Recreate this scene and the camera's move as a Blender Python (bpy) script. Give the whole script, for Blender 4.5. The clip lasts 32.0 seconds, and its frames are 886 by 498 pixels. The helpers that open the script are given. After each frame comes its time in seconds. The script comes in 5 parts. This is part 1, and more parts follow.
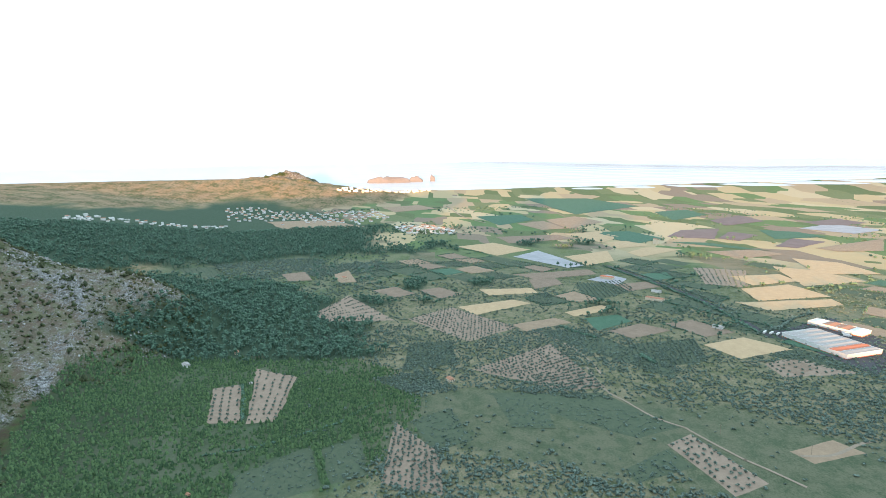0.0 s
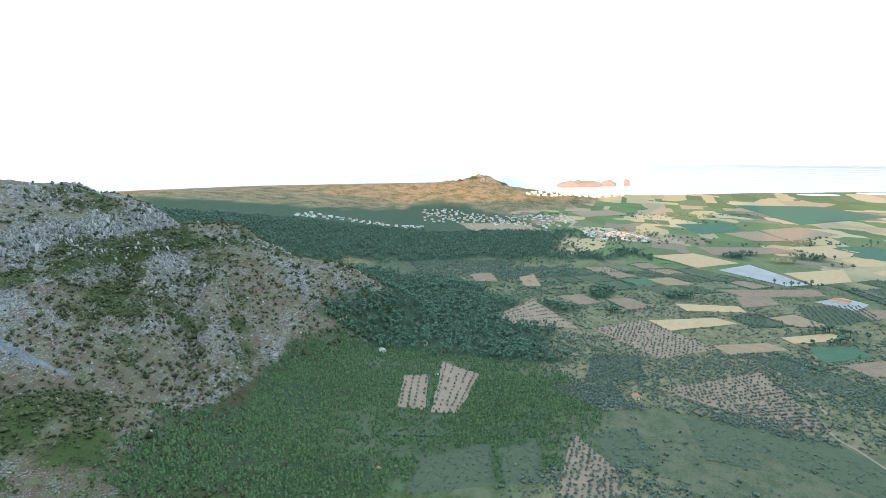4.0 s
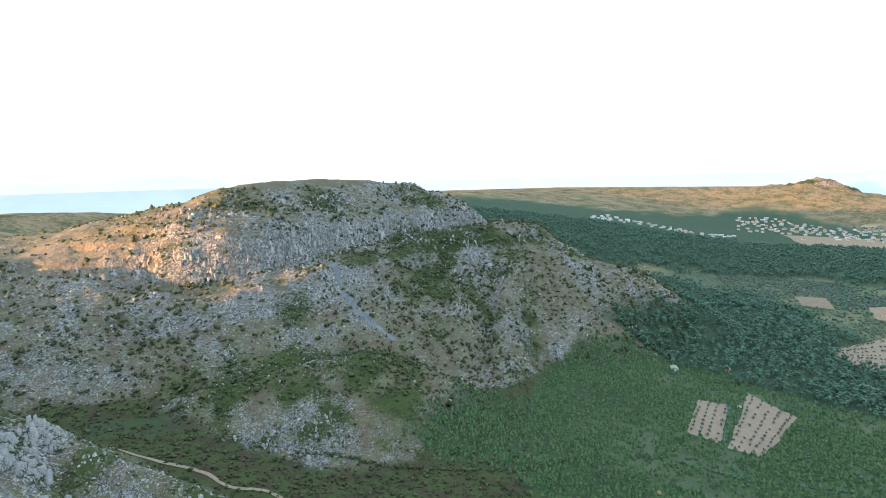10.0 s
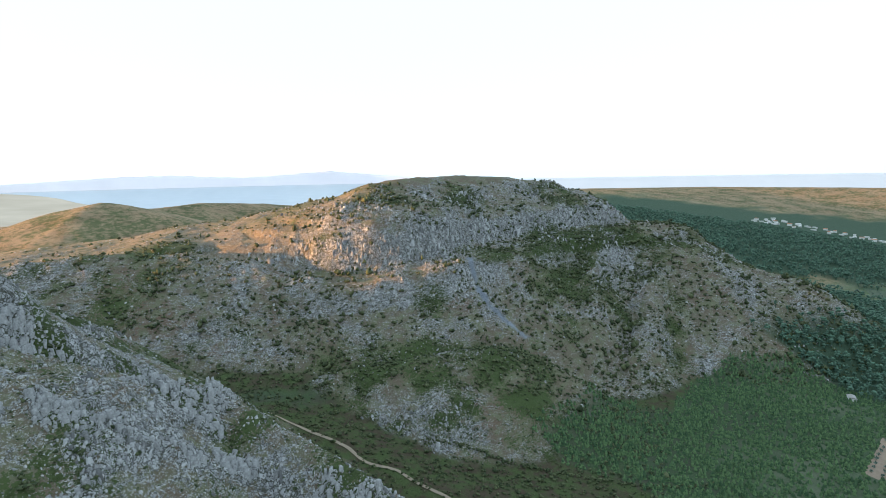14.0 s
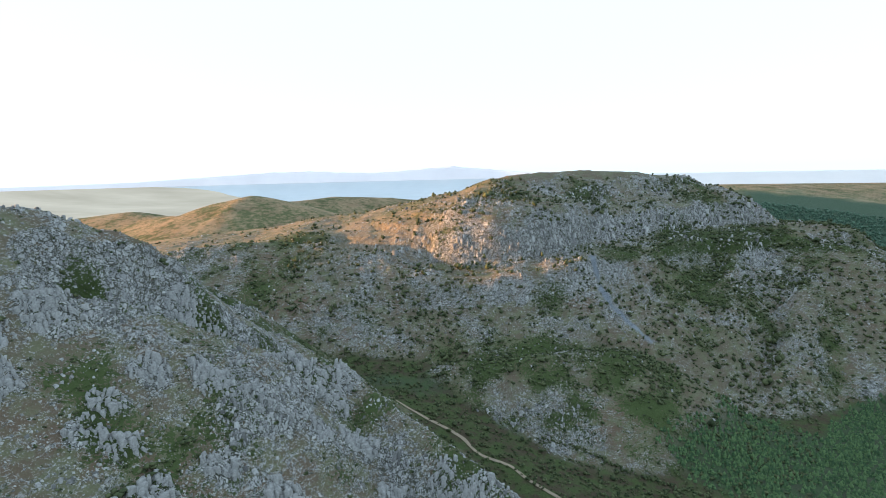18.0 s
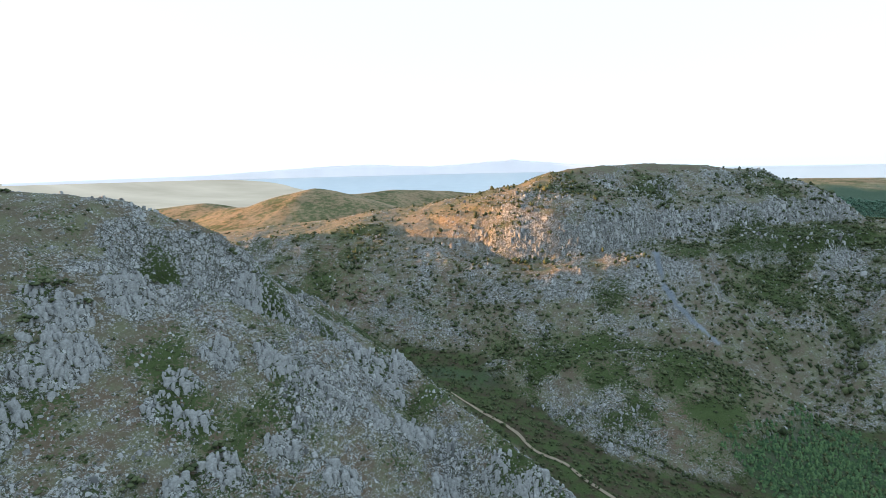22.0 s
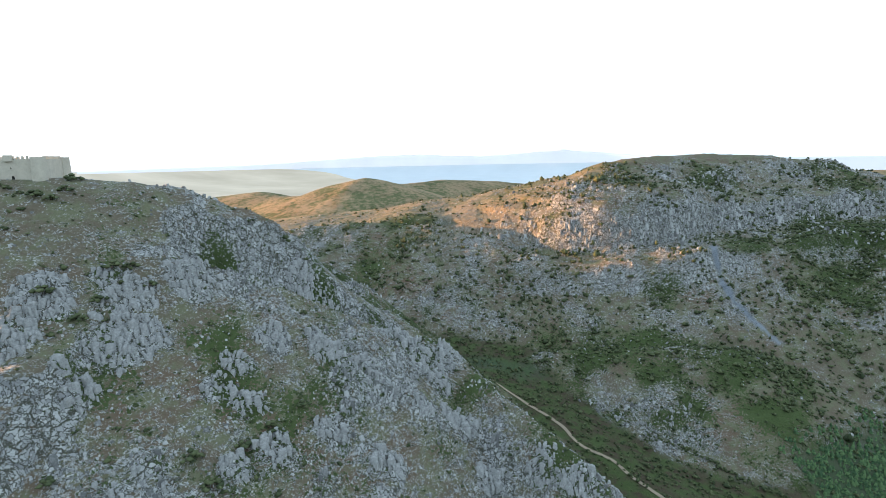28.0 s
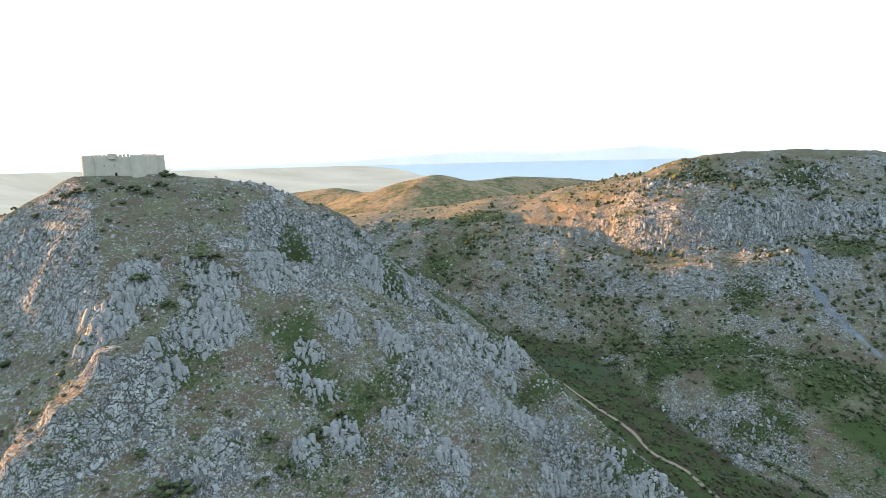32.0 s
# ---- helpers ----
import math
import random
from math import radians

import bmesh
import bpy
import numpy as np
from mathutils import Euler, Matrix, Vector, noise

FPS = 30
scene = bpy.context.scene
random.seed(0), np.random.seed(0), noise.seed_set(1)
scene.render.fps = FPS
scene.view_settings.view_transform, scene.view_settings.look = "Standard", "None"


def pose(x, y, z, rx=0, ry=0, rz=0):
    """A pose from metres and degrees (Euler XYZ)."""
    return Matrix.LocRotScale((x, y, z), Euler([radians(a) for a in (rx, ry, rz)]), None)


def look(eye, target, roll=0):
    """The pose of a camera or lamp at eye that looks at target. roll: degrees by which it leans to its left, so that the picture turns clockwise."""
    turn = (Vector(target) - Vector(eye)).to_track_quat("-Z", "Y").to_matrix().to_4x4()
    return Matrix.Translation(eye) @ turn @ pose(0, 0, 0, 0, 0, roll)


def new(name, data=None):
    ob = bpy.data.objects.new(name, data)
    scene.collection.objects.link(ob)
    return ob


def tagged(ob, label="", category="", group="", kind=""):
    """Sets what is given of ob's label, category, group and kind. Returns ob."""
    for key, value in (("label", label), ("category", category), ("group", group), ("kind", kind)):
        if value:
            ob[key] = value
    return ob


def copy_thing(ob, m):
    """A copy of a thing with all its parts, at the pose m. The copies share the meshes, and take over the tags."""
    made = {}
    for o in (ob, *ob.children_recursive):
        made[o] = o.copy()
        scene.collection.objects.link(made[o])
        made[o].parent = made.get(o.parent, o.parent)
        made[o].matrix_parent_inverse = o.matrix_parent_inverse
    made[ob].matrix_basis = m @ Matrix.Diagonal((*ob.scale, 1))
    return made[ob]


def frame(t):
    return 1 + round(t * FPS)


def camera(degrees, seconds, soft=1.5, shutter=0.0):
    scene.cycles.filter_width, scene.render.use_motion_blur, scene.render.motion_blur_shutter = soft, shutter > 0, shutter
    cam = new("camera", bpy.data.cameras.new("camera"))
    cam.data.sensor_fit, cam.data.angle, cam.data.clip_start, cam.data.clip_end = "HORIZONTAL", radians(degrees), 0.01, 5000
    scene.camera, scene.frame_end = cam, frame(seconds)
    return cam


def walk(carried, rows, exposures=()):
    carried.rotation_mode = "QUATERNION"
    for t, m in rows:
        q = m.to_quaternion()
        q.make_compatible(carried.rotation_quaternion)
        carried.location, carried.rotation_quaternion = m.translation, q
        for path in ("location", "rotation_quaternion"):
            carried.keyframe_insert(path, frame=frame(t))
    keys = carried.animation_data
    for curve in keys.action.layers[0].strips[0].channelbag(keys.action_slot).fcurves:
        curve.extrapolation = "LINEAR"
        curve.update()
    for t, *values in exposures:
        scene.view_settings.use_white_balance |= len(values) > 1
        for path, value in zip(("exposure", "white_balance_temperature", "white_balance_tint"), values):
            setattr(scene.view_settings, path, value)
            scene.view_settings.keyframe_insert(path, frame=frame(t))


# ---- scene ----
# ---- camera ----
cam = camera(79.26, 32.0, soft=0.7)
EYE = Vector((0, 0, 308))


def aim(heading, pitch, roll):
    """Heading in degrees from north, pitch up, roll to the left."""
    return pose(*EYE, 0, 0, -heading) @ pose(0, 0, 0, 90 + pitch, 0, 0) @ pose(0, 0, 0, 0, 0, roll)


PATH = [
    (0, aim(99.84, -9.72, -0.87)),
    (0.5, aim(97.93, -9.66, -0.95)),
    (1, aim(95.46, -9.61, -0.97)),
    (1.5, aim(92.96, -9.51, -1.10)),
    (2, aim(90.42, -9.38, -1.18)),
    (2.5, aim(87.83, -9.26, -1.24)),
    (3, aim(84.94, -9.17, -1.28)),
    (3.5, aim(82.36, -9.04, -1.34)),
    (5.5, aim(72.19, -8.67, -1.47)),
    (6, aim(69.79, -8.57, -1.47)),
    (6.5, aim(67.57, -8.51, -1.48)),
    (7, aim(65.02, -8.45, -1.49)),
    (7.5, aim(62.60, -8.39, -1.48)),
    (8, aim(60.03, -8.31, -1.43)),
    (8.5, aim(57.59, -8.21, -1.47)),
    (9, aim(54.88, -8.14, -1.50)),
    (9.5, aim(52.22, -8.04, -1.60)),
    (10, aim(48.87, -7.89, -1.53)),
    (10.5, aim(45.88, -7.78, -1.44)),
    (11, aim(43.74, -7.74, -1.43)),
    (11.5, aim(42.32, -7.74, -1.31)),
    (12, aim(40.72, -7.79, -1.28)),
    (12.5, aim(39.29, -7.80, -1.28)),
    (13, aim(37.71, -7.83, -1.24)),
    (13.5, aim(36.06, -7.84, -1.21)),
    (14, aim(34.27, -7.86, -1.16)),
    (14.5, aim(32.48, -7.90, -1.22)),
    (15, aim(30.56, -7.90, -1.19)),
    (15.5, aim(28.59, -7.90, -1.17)),
    (17.5, aim(22.32, -8.04, -1.25)),
    (18, aim(21.37, -8.10, -1.30)),
    (18.5, aim(20.55, -8.18, -1.26)),
    (19, aim(19.62, -8.23, -1.31)),
    (19.5, aim(18.83, -8.30, -1.27)),
    (20, aim(18.15, -8.39, -1.31)),
    (20.5, aim(17.52, -8.45, -1.30)),
    (21, aim(16.89, -8.53, -1.34)),
    (21.5, aim(16.03, -8.58, -1.31)),
    (22, aim(15.16, -8.67, -1.31)),
    (22.5, aim(14.46, -8.72, -1.22)),
    (23, aim(13.87, -8.81, -1.17)),
    (23.5, aim(13.46, -8.90, -1.19)),
    (24, aim(12.96, -9.00, -1.18)),
    (24.5, aim(12.48, -9.06, -1.17)),
    (25, aim(12.03, -9.13, -1.16)),
    (25.5, aim(11.64, -9.21, -1.13)),
    (27.5, aim(10.27, -9.53, -1.22)),
    (28, aim(9.96, -9.60, -1.20)),
    (28.5, aim(9.59, -9.66, -1.23)),
    (29, aim(9.19, -9.71, -1.25)),
    (29.5, aim(8.76, -9.75, -1.23)),
    (30, aim(8.07, -9.81, -1.27)),
    (30.5, aim(7.24, -9.83, -1.31)),
    (31, aim(5.81, -9.83, -1.34)),
    (31.5, aim(4.34, -9.81, -1.34)),
    (32, aim(2.56, -9.78, -1.40)),
]
walk(cam, PATH, [(0, 2.05), (3, 2.1), (9, 2.05), (11, 1.9), (13, 1.62), (20, 1.58), (24, 1.65), (28, 1.72), (32, 1.8)])

# ---- sky and sun ----
SUN_BEARING, SUN_HEIGHT = 294.0, 3.8
world = bpy.data.worlds.new("sky")
scene.world = world
world.use_nodes = True
wn = world.node_tree
sky = wn.nodes.new("ShaderNodeTexSky")
sky.sky_type, sky.sun_disc = "NISHITA", False
sky.sun_elevation, sky.sun_rotation = radians(SUN_HEIGHT), radians(SUN_BEARING)
sky.altitude, sky.dust_density, sky.air_density, sky.ozone_density = 300, 1.0, 1.0, 1.0
haze = wn.nodes.new("ShaderNodeMix")
haze.data_type, haze.inputs[0].default_value = "RGBA", 0.70
haze.inputs[7].default_value = (6.8, 8.8, 10.4, 1)  # thin bright evening haze over the whole sky
background = wn.nodes["Background"]
background.inputs["Strength"].default_value = 0.063
wn.links.new(sky.outputs[0], haze.inputs[6])
wn.links.new(haze.outputs[2], background.inputs["Color"])
lamp = bpy.data.lights.new("sun", "SUN")
lamp.energy, lamp.angle, lamp.color = 5.0, radians(0.6), (1.0, 0.51, 0.21)
a, e = radians(SUN_BEARING), radians(SUN_HEIGHT)
towards = Vector((math.sin(a) * math.cos(e), math.cos(a) * math.cos(e), math.sin(e)))
new("sun", lamp).matrix_basis = look(towards * 900, (0, 0, 0))
scene.view_settings.exposure = 1.8

# ---- materials ----
def material(name, rough=0.9, spec=0.2, metal=0.0):
    m = bpy.data.materials.new(name)
    m.use_nodes = True
    b = m.node_tree.nodes["Principled BSDF"]
    b.inputs["Roughness"].default_value, b.inputs["Metallic"].default_value = rough, metal
    b.inputs["Specular IOR Level"].default_value = spec
    return m, m.node_tree, b


def nod(t, kind, **values):
    n = t.nodes.new(kind)
    for key, v in values.items():
        n.inputs[key.replace("_", " ")].default_value = v
    return n


def mottle(t, scale, detail=4.0, rough=0.6, where=None, distort=0.0):
    n = nod(t, "ShaderNodeTexNoise", Scale=scale, Detail=detail, Roughness=rough, Distortion=distort)
    if where is not None:
        t.links.new(where, n.inputs["Vector"])
    return n.outputs["Fac"]


def place(t):
    return t.nodes.new("ShaderNodeNewGeometry").outputs["Position"]


def ramp(t, fac, stops):
    n = t.nodes.new("ShaderNodeValToRGB")
    els = n.color_ramp.elements
    while len(els) < len(stops):
        els.new(0.5)
    for el, (p, c) in zip(els, stops):
        el.position, el.color = p, (*c, 1) if not isinstance(c, (int, float)) else (c, c, c, 1)
    t.links.new(fac, n.inputs[0])
    return n.outputs[0]


def blend(t, fac, c0, c1, mode="MIX"):
    n = t.nodes.new("ShaderNodeMix")
    n.data_type, n.blend_type = "RGBA", mode
    for sock, v in ((n.inputs[0], fac), (n.inputs[6], c0), (n.inputs[7], c1)):
        if isinstance(v, bpy.types.NodeSocket):
            t.links.new(v, sock)
        else:
            sock.default_value = v if isinstance(v, (int, float)) else (*v, 1)
    return n.outputs[2]


def sums(t, op, *vals):
    n = t.nodes.new("ShaderNodeMath")
    n.operation = op
    for sock, v in zip(n.inputs, vals):
        if isinstance(v, bpy.types.NodeSocket):
            t.links.new(v, sock)
        else:
            sock.default_value = v
    return n.outputs[0]


def relief(t, b, height, strength, distance, lie=None):
    n = nod(t, "ShaderNodeBump", Strength=strength, Distance=distance)
    if lie is not None:
        t.links.new(lie, n.inputs["Normal"])
    t.links.new(height, n.inputs["Height"])
    t.links.new(n.outputs[0], b.inputs["Normal"])


def attribute(t, name):
    n = t.nodes.new("ShaderNodeAttribute")
    n.attribute_name = name
    return n.outputs["Fac"]


def simple(name, colour, dark=None, scale=1.0, rough=0.9, bump=0.0, spec=0.2, metal=0.0, own=0.0):
    """A mottled surface between two colours, with grain at a second scale; own: how far each piece or island goes its own way."""
    m, t, b = material(name, rough, spec, metal)
    p = place(t)
    dark = dark or tuple(c * 0.7 for c in colour)
    f = mottle(t, scale, 6, 0.65, p)
    g = mottle(t, scale * 9, 3, 0.6, p)
    mix = sums(t, "ADD", sums(t, "MULTIPLY", f, 0.65), sums(t, "MULTIPLY", g, 0.35))
    if own:
        rnd = t.nodes.new("ShaderNodeNewGeometry").outputs["Random Per Island"]
        mix = sums(t, "ADD", mix, sums(t, "MULTIPLY", sums(t, "SUBTRACT", rnd, 0.5), own))
    t.links.new(ramp(t, mix, [(0.3, dark), (0.7, colour)]), b.inputs["Base Color"])
    if bump:
        relief(t, b, g, 0.6, bump)
    return m


def ground_material():
    m, t, b = material("ground", 0.95, 0.1)
    p = place(t)
    wild, forest, pasture = attribute(t, "wild"), attribute(t, "forest"), attribute(t, "green")
    heath, farm, scree = attribute(t, "heath"), attribute(t, "farm"), attribute(t, "scree")
    big, mid, fine, grit = mottle(t, 0.012, 5, 0.6, p), mottle(t, 0.07, 5, 0.65, p), mottle(t, 0.5, 5, 0.7, p), mottle(t, 2.2, 3, 0.7, p)
    jog = nod(t, "ShaderNodeTexNoise", Scale=0.16, Detail=4.0, Roughness=0.6)
    t.links.new(p, jog.inputs["Vector"])
    bent = t.nodes.new("ShaderNodeVectorMath")
    bent.operation = "MULTIPLY_ADD"
    t.links.new(jog.outputs["Color"], bent.inputs[0])
    bent.inputs[1].default_value = (9, 9, 5)
    t.links.new(p, bent.inputs[2])
    squeeze = nod(t, "ShaderNodeMapping", Scale=(0.5, 0.5, 0.26))
    t.links.new(bent.outputs[0], squeeze.inputs["Vector"])
    def cells(scale, tone_low, tone_high, gap):
        """Blocks of rock: tone, cracks between them, and a tilt for each."""
        body, rim = (nod(t, "ShaderNodeTexVoronoi", Scale=scale, Randomness=1.0) for i in range(2))
        rim.feature = "DISTANCE_TO_EDGE"
        t.links.new(squeeze.outputs[0], body.inputs["Vector"])
        t.links.new(squeeze.outputs[0], rim.inputs["Vector"])
        tone = nod(t, "ShaderNodeSeparateColor")
        t.links.new(body.outputs["Color"], tone.inputs[0])
        off, way, tilt = (t.nodes.new("ShaderNodeVectorMath") for i in range(3))
        off.operation, way.operation, tilt.operation = "SUBTRACT", "SUBTRACT", "DOT_PRODUCT"
        t.links.new(squeeze.outputs[0], off.inputs[0])
        t.links.new(body.outputs["Position"], off.inputs[1])
        t.links.new(body.outputs["Color"], way.inputs[0])
        way.inputs[1].default_value = (0.5, 0.5, 0.5)
        t.links.new(off.outputs[0], tilt.inputs[0])
        t.links.new(way.outputs[0], tilt.inputs[1])
        crack = ramp(t, rim.outputs["Distance"], [(gap * 0.3, 0.0), (gap, 1.0)])
        rock = blend(t, sums(t, "ADD", sums(t, "MULTIPLY", grit, 0.4), sums(t, "MULTIPLY", tone.outputs[0], 0.6)), tone_low, tone_high)
        return rock, crack, tilt.outputs["Value"]

    stone, crack, tilt = cells(1.0, (0.22, 0.225, 0.235), (0.57, 0.57, 0.565), 0.08)
    mass, rift, lean = cells(0.33, (0.72, 0.72, 0.73), (1.0, 1.0, 0.98), 0.05)
    # crack soil and gap shade share one dark colour, as bumps occlude nothing
    stone = blend(t, crack, (0.09, 0.09, 0.075), stone)
    stone = blend(t, 1.0, stone, mass, "MULTIPLY")
    stone = blend(t, rift, (0.09, 0.092, 0.075), stone)
    flat = nod(t, "ShaderNodeMapping", Scale=(0.10, 0.10, 0.42))
    t.links.new(p, flat.inputs["Vector"])
    ledge = mottle(t, 1.0, 5, 0.62, flat.outputs[0], 0.4)
    soil = blend(t, fine, (0.075, 0.065, 0.047), (0.175, 0.145, 0.105))
    soil = blend(t, ramp(t, big, [(0.48, 0.0), (0.66, 1.0)]), soil, blend(t, fine, (0.09, 0.06, 0.042), (0.17, 0.122, 0.09)))
    turf = blend(t, fine, (0.08, 0.086, 0.05), (0.185, 0.18, 0.115))
    soil = blend(t, ramp(t, mid, [(0.45, 0.0), (0.6, 1.0)]), soil, turf)
    for size, low, high in ((0.95, 0.40, 0.50), (0.42, 0.46, 0.54)):
        chip = nod(t, "ShaderNodeTexVoronoi", Scale=size, Randomness=1.0)
        t.links.new(bent.outputs[0], chip.inputs["Vector"])
        shade = nod(t, "ShaderNodeSeparateColor")
        t.links.new(chip.outputs["Color"], shade.inputs[0])
        chips = sums(t, "MULTIPLY", ramp(t, chip.outputs["Distance"], [(0.34, 1.0), (0.44, 0.0)]), ramp(t, sums(t, "ADD", sums(t, "MULTIPLY", sums(t, "SUBTRACT", attribute(t, "rock"), 0.42), 0.5), sums(t, "ADD", sums(t, "MULTIPLY", ledge, 0.5), sums(t, "MULTIPLY", fine, 0.5))), [(low, 0.0), (high, 1.0)]))
        soil = blend(t, chips, soil, blend(t, shade.outputs[1], (0.15, 0.15, 0.145), (0.44, 0.435, 0.42)))
    scrub = blend(t, fine, (0.028, 0.045, 0.018), (0.085, 0.11, 0.042))
    dry = blend(t, fine, (0.115, 0.13, 0.08), (0.20, 0.19, 0.125))
    meadow = blend(t, fine, (0.06, 0.10, 0.05), (0.125, 0.165, 0.09))
    bare = sums(t, "ADD", sums(t, "MULTIPLY", sums(t, "SUBTRACT", fine, 0.5), 1.7), sums(t, "MULTIPLY", sums(t, "SUBTRACT", ledge, 0.5), 1.3))
    rocky = ramp(t, sums(t, "ADD", attribute(t, "rock"), bare), [(0.50, 0.0), (0.60, 1.0)])
    hill = blend(t, rocky, soil, stone)
    bushy = ramp(t, sums(t, "ADD", pasture, sums(t, "MULTIPLY", sums(t, "SUBTRACT", fine, 0.5), 1.3)), [(0.49, 0.0), (0.55, 1.0)])
    hill = blend(t, bushy, hill, scrub)
    moor = blend(t, ramp(t, sums(t, "ADD", sums(t, "MULTIPLY", mid, 0.5), sums(t, "MULTIPLY", big, 0.5)), [(0.43, 0.0), (0.55, 1.0)]), blend(t, fine, (0.06, 0.075, 0.03), (0.14, 0.14, 0.07)), blend(t, fine, (0.21, 0.148, 0.09), (0.36, 0.265, 0.165)))
    hill = blend(t, heath, hill, moor)
    valley_dark = attribute(t, "valley_dark")
    plain = blend(t, ramp(t, big, [(0.42, 0.0), (0.6, 1.0)]), blend(t, ramp(t, mid, [(0.4, 0.0), (0.6, 1.0)]), scrub, meadow), dry)
    strips = nod(t, "ShaderNodeMapping", Scale=(0.0036, 0.0075, 0.0), Rotation=(0, 0, 0.35))
    t.links.new(p, strips.inputs["Vector"])
    cell = nod(t, "ShaderNodeTexVoronoi", Scale=1.0, Randomness=0.85)
    cell.distance = "CHEBYCHEV"
    t.links.new(strips.outputs[0], cell.inputs["Vector"])
    hue = nod(t, "ShaderNodeSeparateColor")
    t.links.new(cell.outputs["Color"], hue.inputs[0])
    crops = ramp(t, hue.outputs[0], [(0.0, (0.06, 0.11, 0.04)), (0.2, (0.42, 0.33, 0.19)), (0.38, (0.07, 0.15, 0.05)), (0.52, (0.34, 0.26, 0.17)), (0.64, (0.10, 0.14, 0.06)), (0.8, (0.20, 0.15, 0.12)), (0.9, (0.45, 0.37, 0.24))])
    t.nodes[-1].color_ramp.interpolation = "CONSTANT"
    crops = blend(t, 0.25, crops, blend(t, mid, (0.08, 0.10, 0.05), (0.4, 0.33, 0.22)))
    # darker scrub and brown earth over the valley ground
    plain = blend(t, valley_dark, plain, blend(t, ramp(t, mid, [(0.42, 0.0), (0.58, 1.0)]), scrub, blend(t, fine, (0.036, 0.033, 0.021), (0.088, 0.068, 0.045))))
    dry_haze = attribute(t, "dry")
    plain = blend(t, dry_haze, plain, blend(t, ramp(t, sums(t, "ADD", sums(t, "MULTIPLY", mid, 0.6), sums(t, "MULTIPLY", fine, 0.4)), [(0.42, 0.0), (0.56, 1.0)]), blend(t, fine, (0.06, 0.08, 0.04), (0.13, 0.15, 0.08)), blend(t, fine, (0.16, 0.14, 0.085), (0.32, 0.26, 0.175))))
    # far northern crops paled: haze put into their colour
    crops = blend(t, sums(t, "MULTIPLY", dry_haze, 0.85), crops, (0.60, 0.54, 0.46))
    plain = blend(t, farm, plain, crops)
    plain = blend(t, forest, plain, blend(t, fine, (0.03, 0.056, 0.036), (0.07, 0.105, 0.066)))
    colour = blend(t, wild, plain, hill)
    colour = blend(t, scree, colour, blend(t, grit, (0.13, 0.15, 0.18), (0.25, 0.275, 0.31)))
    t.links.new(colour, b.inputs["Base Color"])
    bumps = sums(t, "ADD", sums(t, "MULTIPLY", sums(t, "ADD", sums(t, "ADD", sums(t, "MULTIPLY", tilt, 1.6), sums(t, "MULTIPLY", lean, 3.0)), sums(t, "MULTIPLY", sums(t, "ADD", crack, rift), 0.4)), sums(t, "MULTIPLY", wild, rocky)), sums(t, "ADD", sums(t, "MULTIPLY", fine, 0.8), sums(t, "MULTIPLY", grit, 0.25)))
    lie = t.nodes.new("ShaderNodeAttribute")
    lie.attribute_name = "lie"
    relief(t, b, bumps, 0.7, 1.5, lie.outputs["Vector"])
    return m


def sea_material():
    """Calm water, level to the horizon, with evening haze painted into its pale colour."""
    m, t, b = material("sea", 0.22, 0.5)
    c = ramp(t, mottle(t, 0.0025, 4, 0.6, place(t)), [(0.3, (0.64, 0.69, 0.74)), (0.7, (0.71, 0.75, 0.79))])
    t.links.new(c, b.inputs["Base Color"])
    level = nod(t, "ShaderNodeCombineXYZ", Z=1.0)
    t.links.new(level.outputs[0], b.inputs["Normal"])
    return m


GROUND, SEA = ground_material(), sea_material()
LIMESTONE = simple("limestone", (0.37, 0.37, 0.365), (0.12, 0.12, 0.12), 0.9, 0.9, 0.2, own=0.5)
SHRUB = simple("shrub leaves", (0.10, 0.115, 0.055), (0.035, 0.048, 0.022), 0.5, 0.8, own=0.5)
PINE = simple("pine needles", (0.10, 0.18, 0.125), (0.05, 0.092, 0.066), 0.3, 0.8, own=0.5)
YOUNG_PINE = simple("young pine needles", (0.09, 0.15, 0.062), (0.034, 0.07, 0.032), 0.1, 0.8, own=0.5)
OLIVE = simple("olive leaves", (0.14, 0.19, 0.152), (0.058, 0.086, 0.068), 0.4, 0.7, own=0.5)
BARK = simple("bark", (0.16, 0.125, 0.10), (0.07, 0.055, 0.045), 3.0, 0.95)
STRAW = simple("straw stubble", (0.48, 0.35, 0.21), (0.36, 0.255, 0.15), 0.08, 0.95, 0.9)
TAN = simple("dry tilled earth", (0.33, 0.24, 0.16), (0.22, 0.16, 0.11), 0.08, 0.95, 0.8)
BROWN = simple("brown tilled earth", (0.27, 0.20, 0.145), (0.17, 0.125, 0.09), 0.08, 0.95, 0.8)
PLOUGH = simple("fresh ploughed earth", (0.20, 0.15, 0.14), (0.13, 0.10, 0.095), 0.03, 0.95, 0.15)
CROP = simple("green crop", (0.075, 0.15, 0.095), (0.045, 0.10, 0.062), 0.08, 0.9, 0.8)
PALE = simple("pale fleece cover", (0.36, 0.36, 0.37), (0.24, 0.24, 0.25), 0.02, 0.8)
MEADOW = simple("rough meadow", (0.10, 0.118, 0.072), (0.042, 0.07, 0.044), 0.2, 0.95, 0.2)
ORCHARD_SOIL = simple("pale orchard earth", (0.31, 0.235, 0.175), (0.21, 0.158, 0.118), 0.15, 0.95, 0.1)
DIRT = simple("dirt track", (0.31, 0.25, 0.185), (0.20, 0.16, 0.12), 0.4, 0.95, 0.05)
ASPHALT = simple("asphalt", (0.075, 0.075, 0.08), (0.045, 0.045, 0.05), 0.3, 0.85)
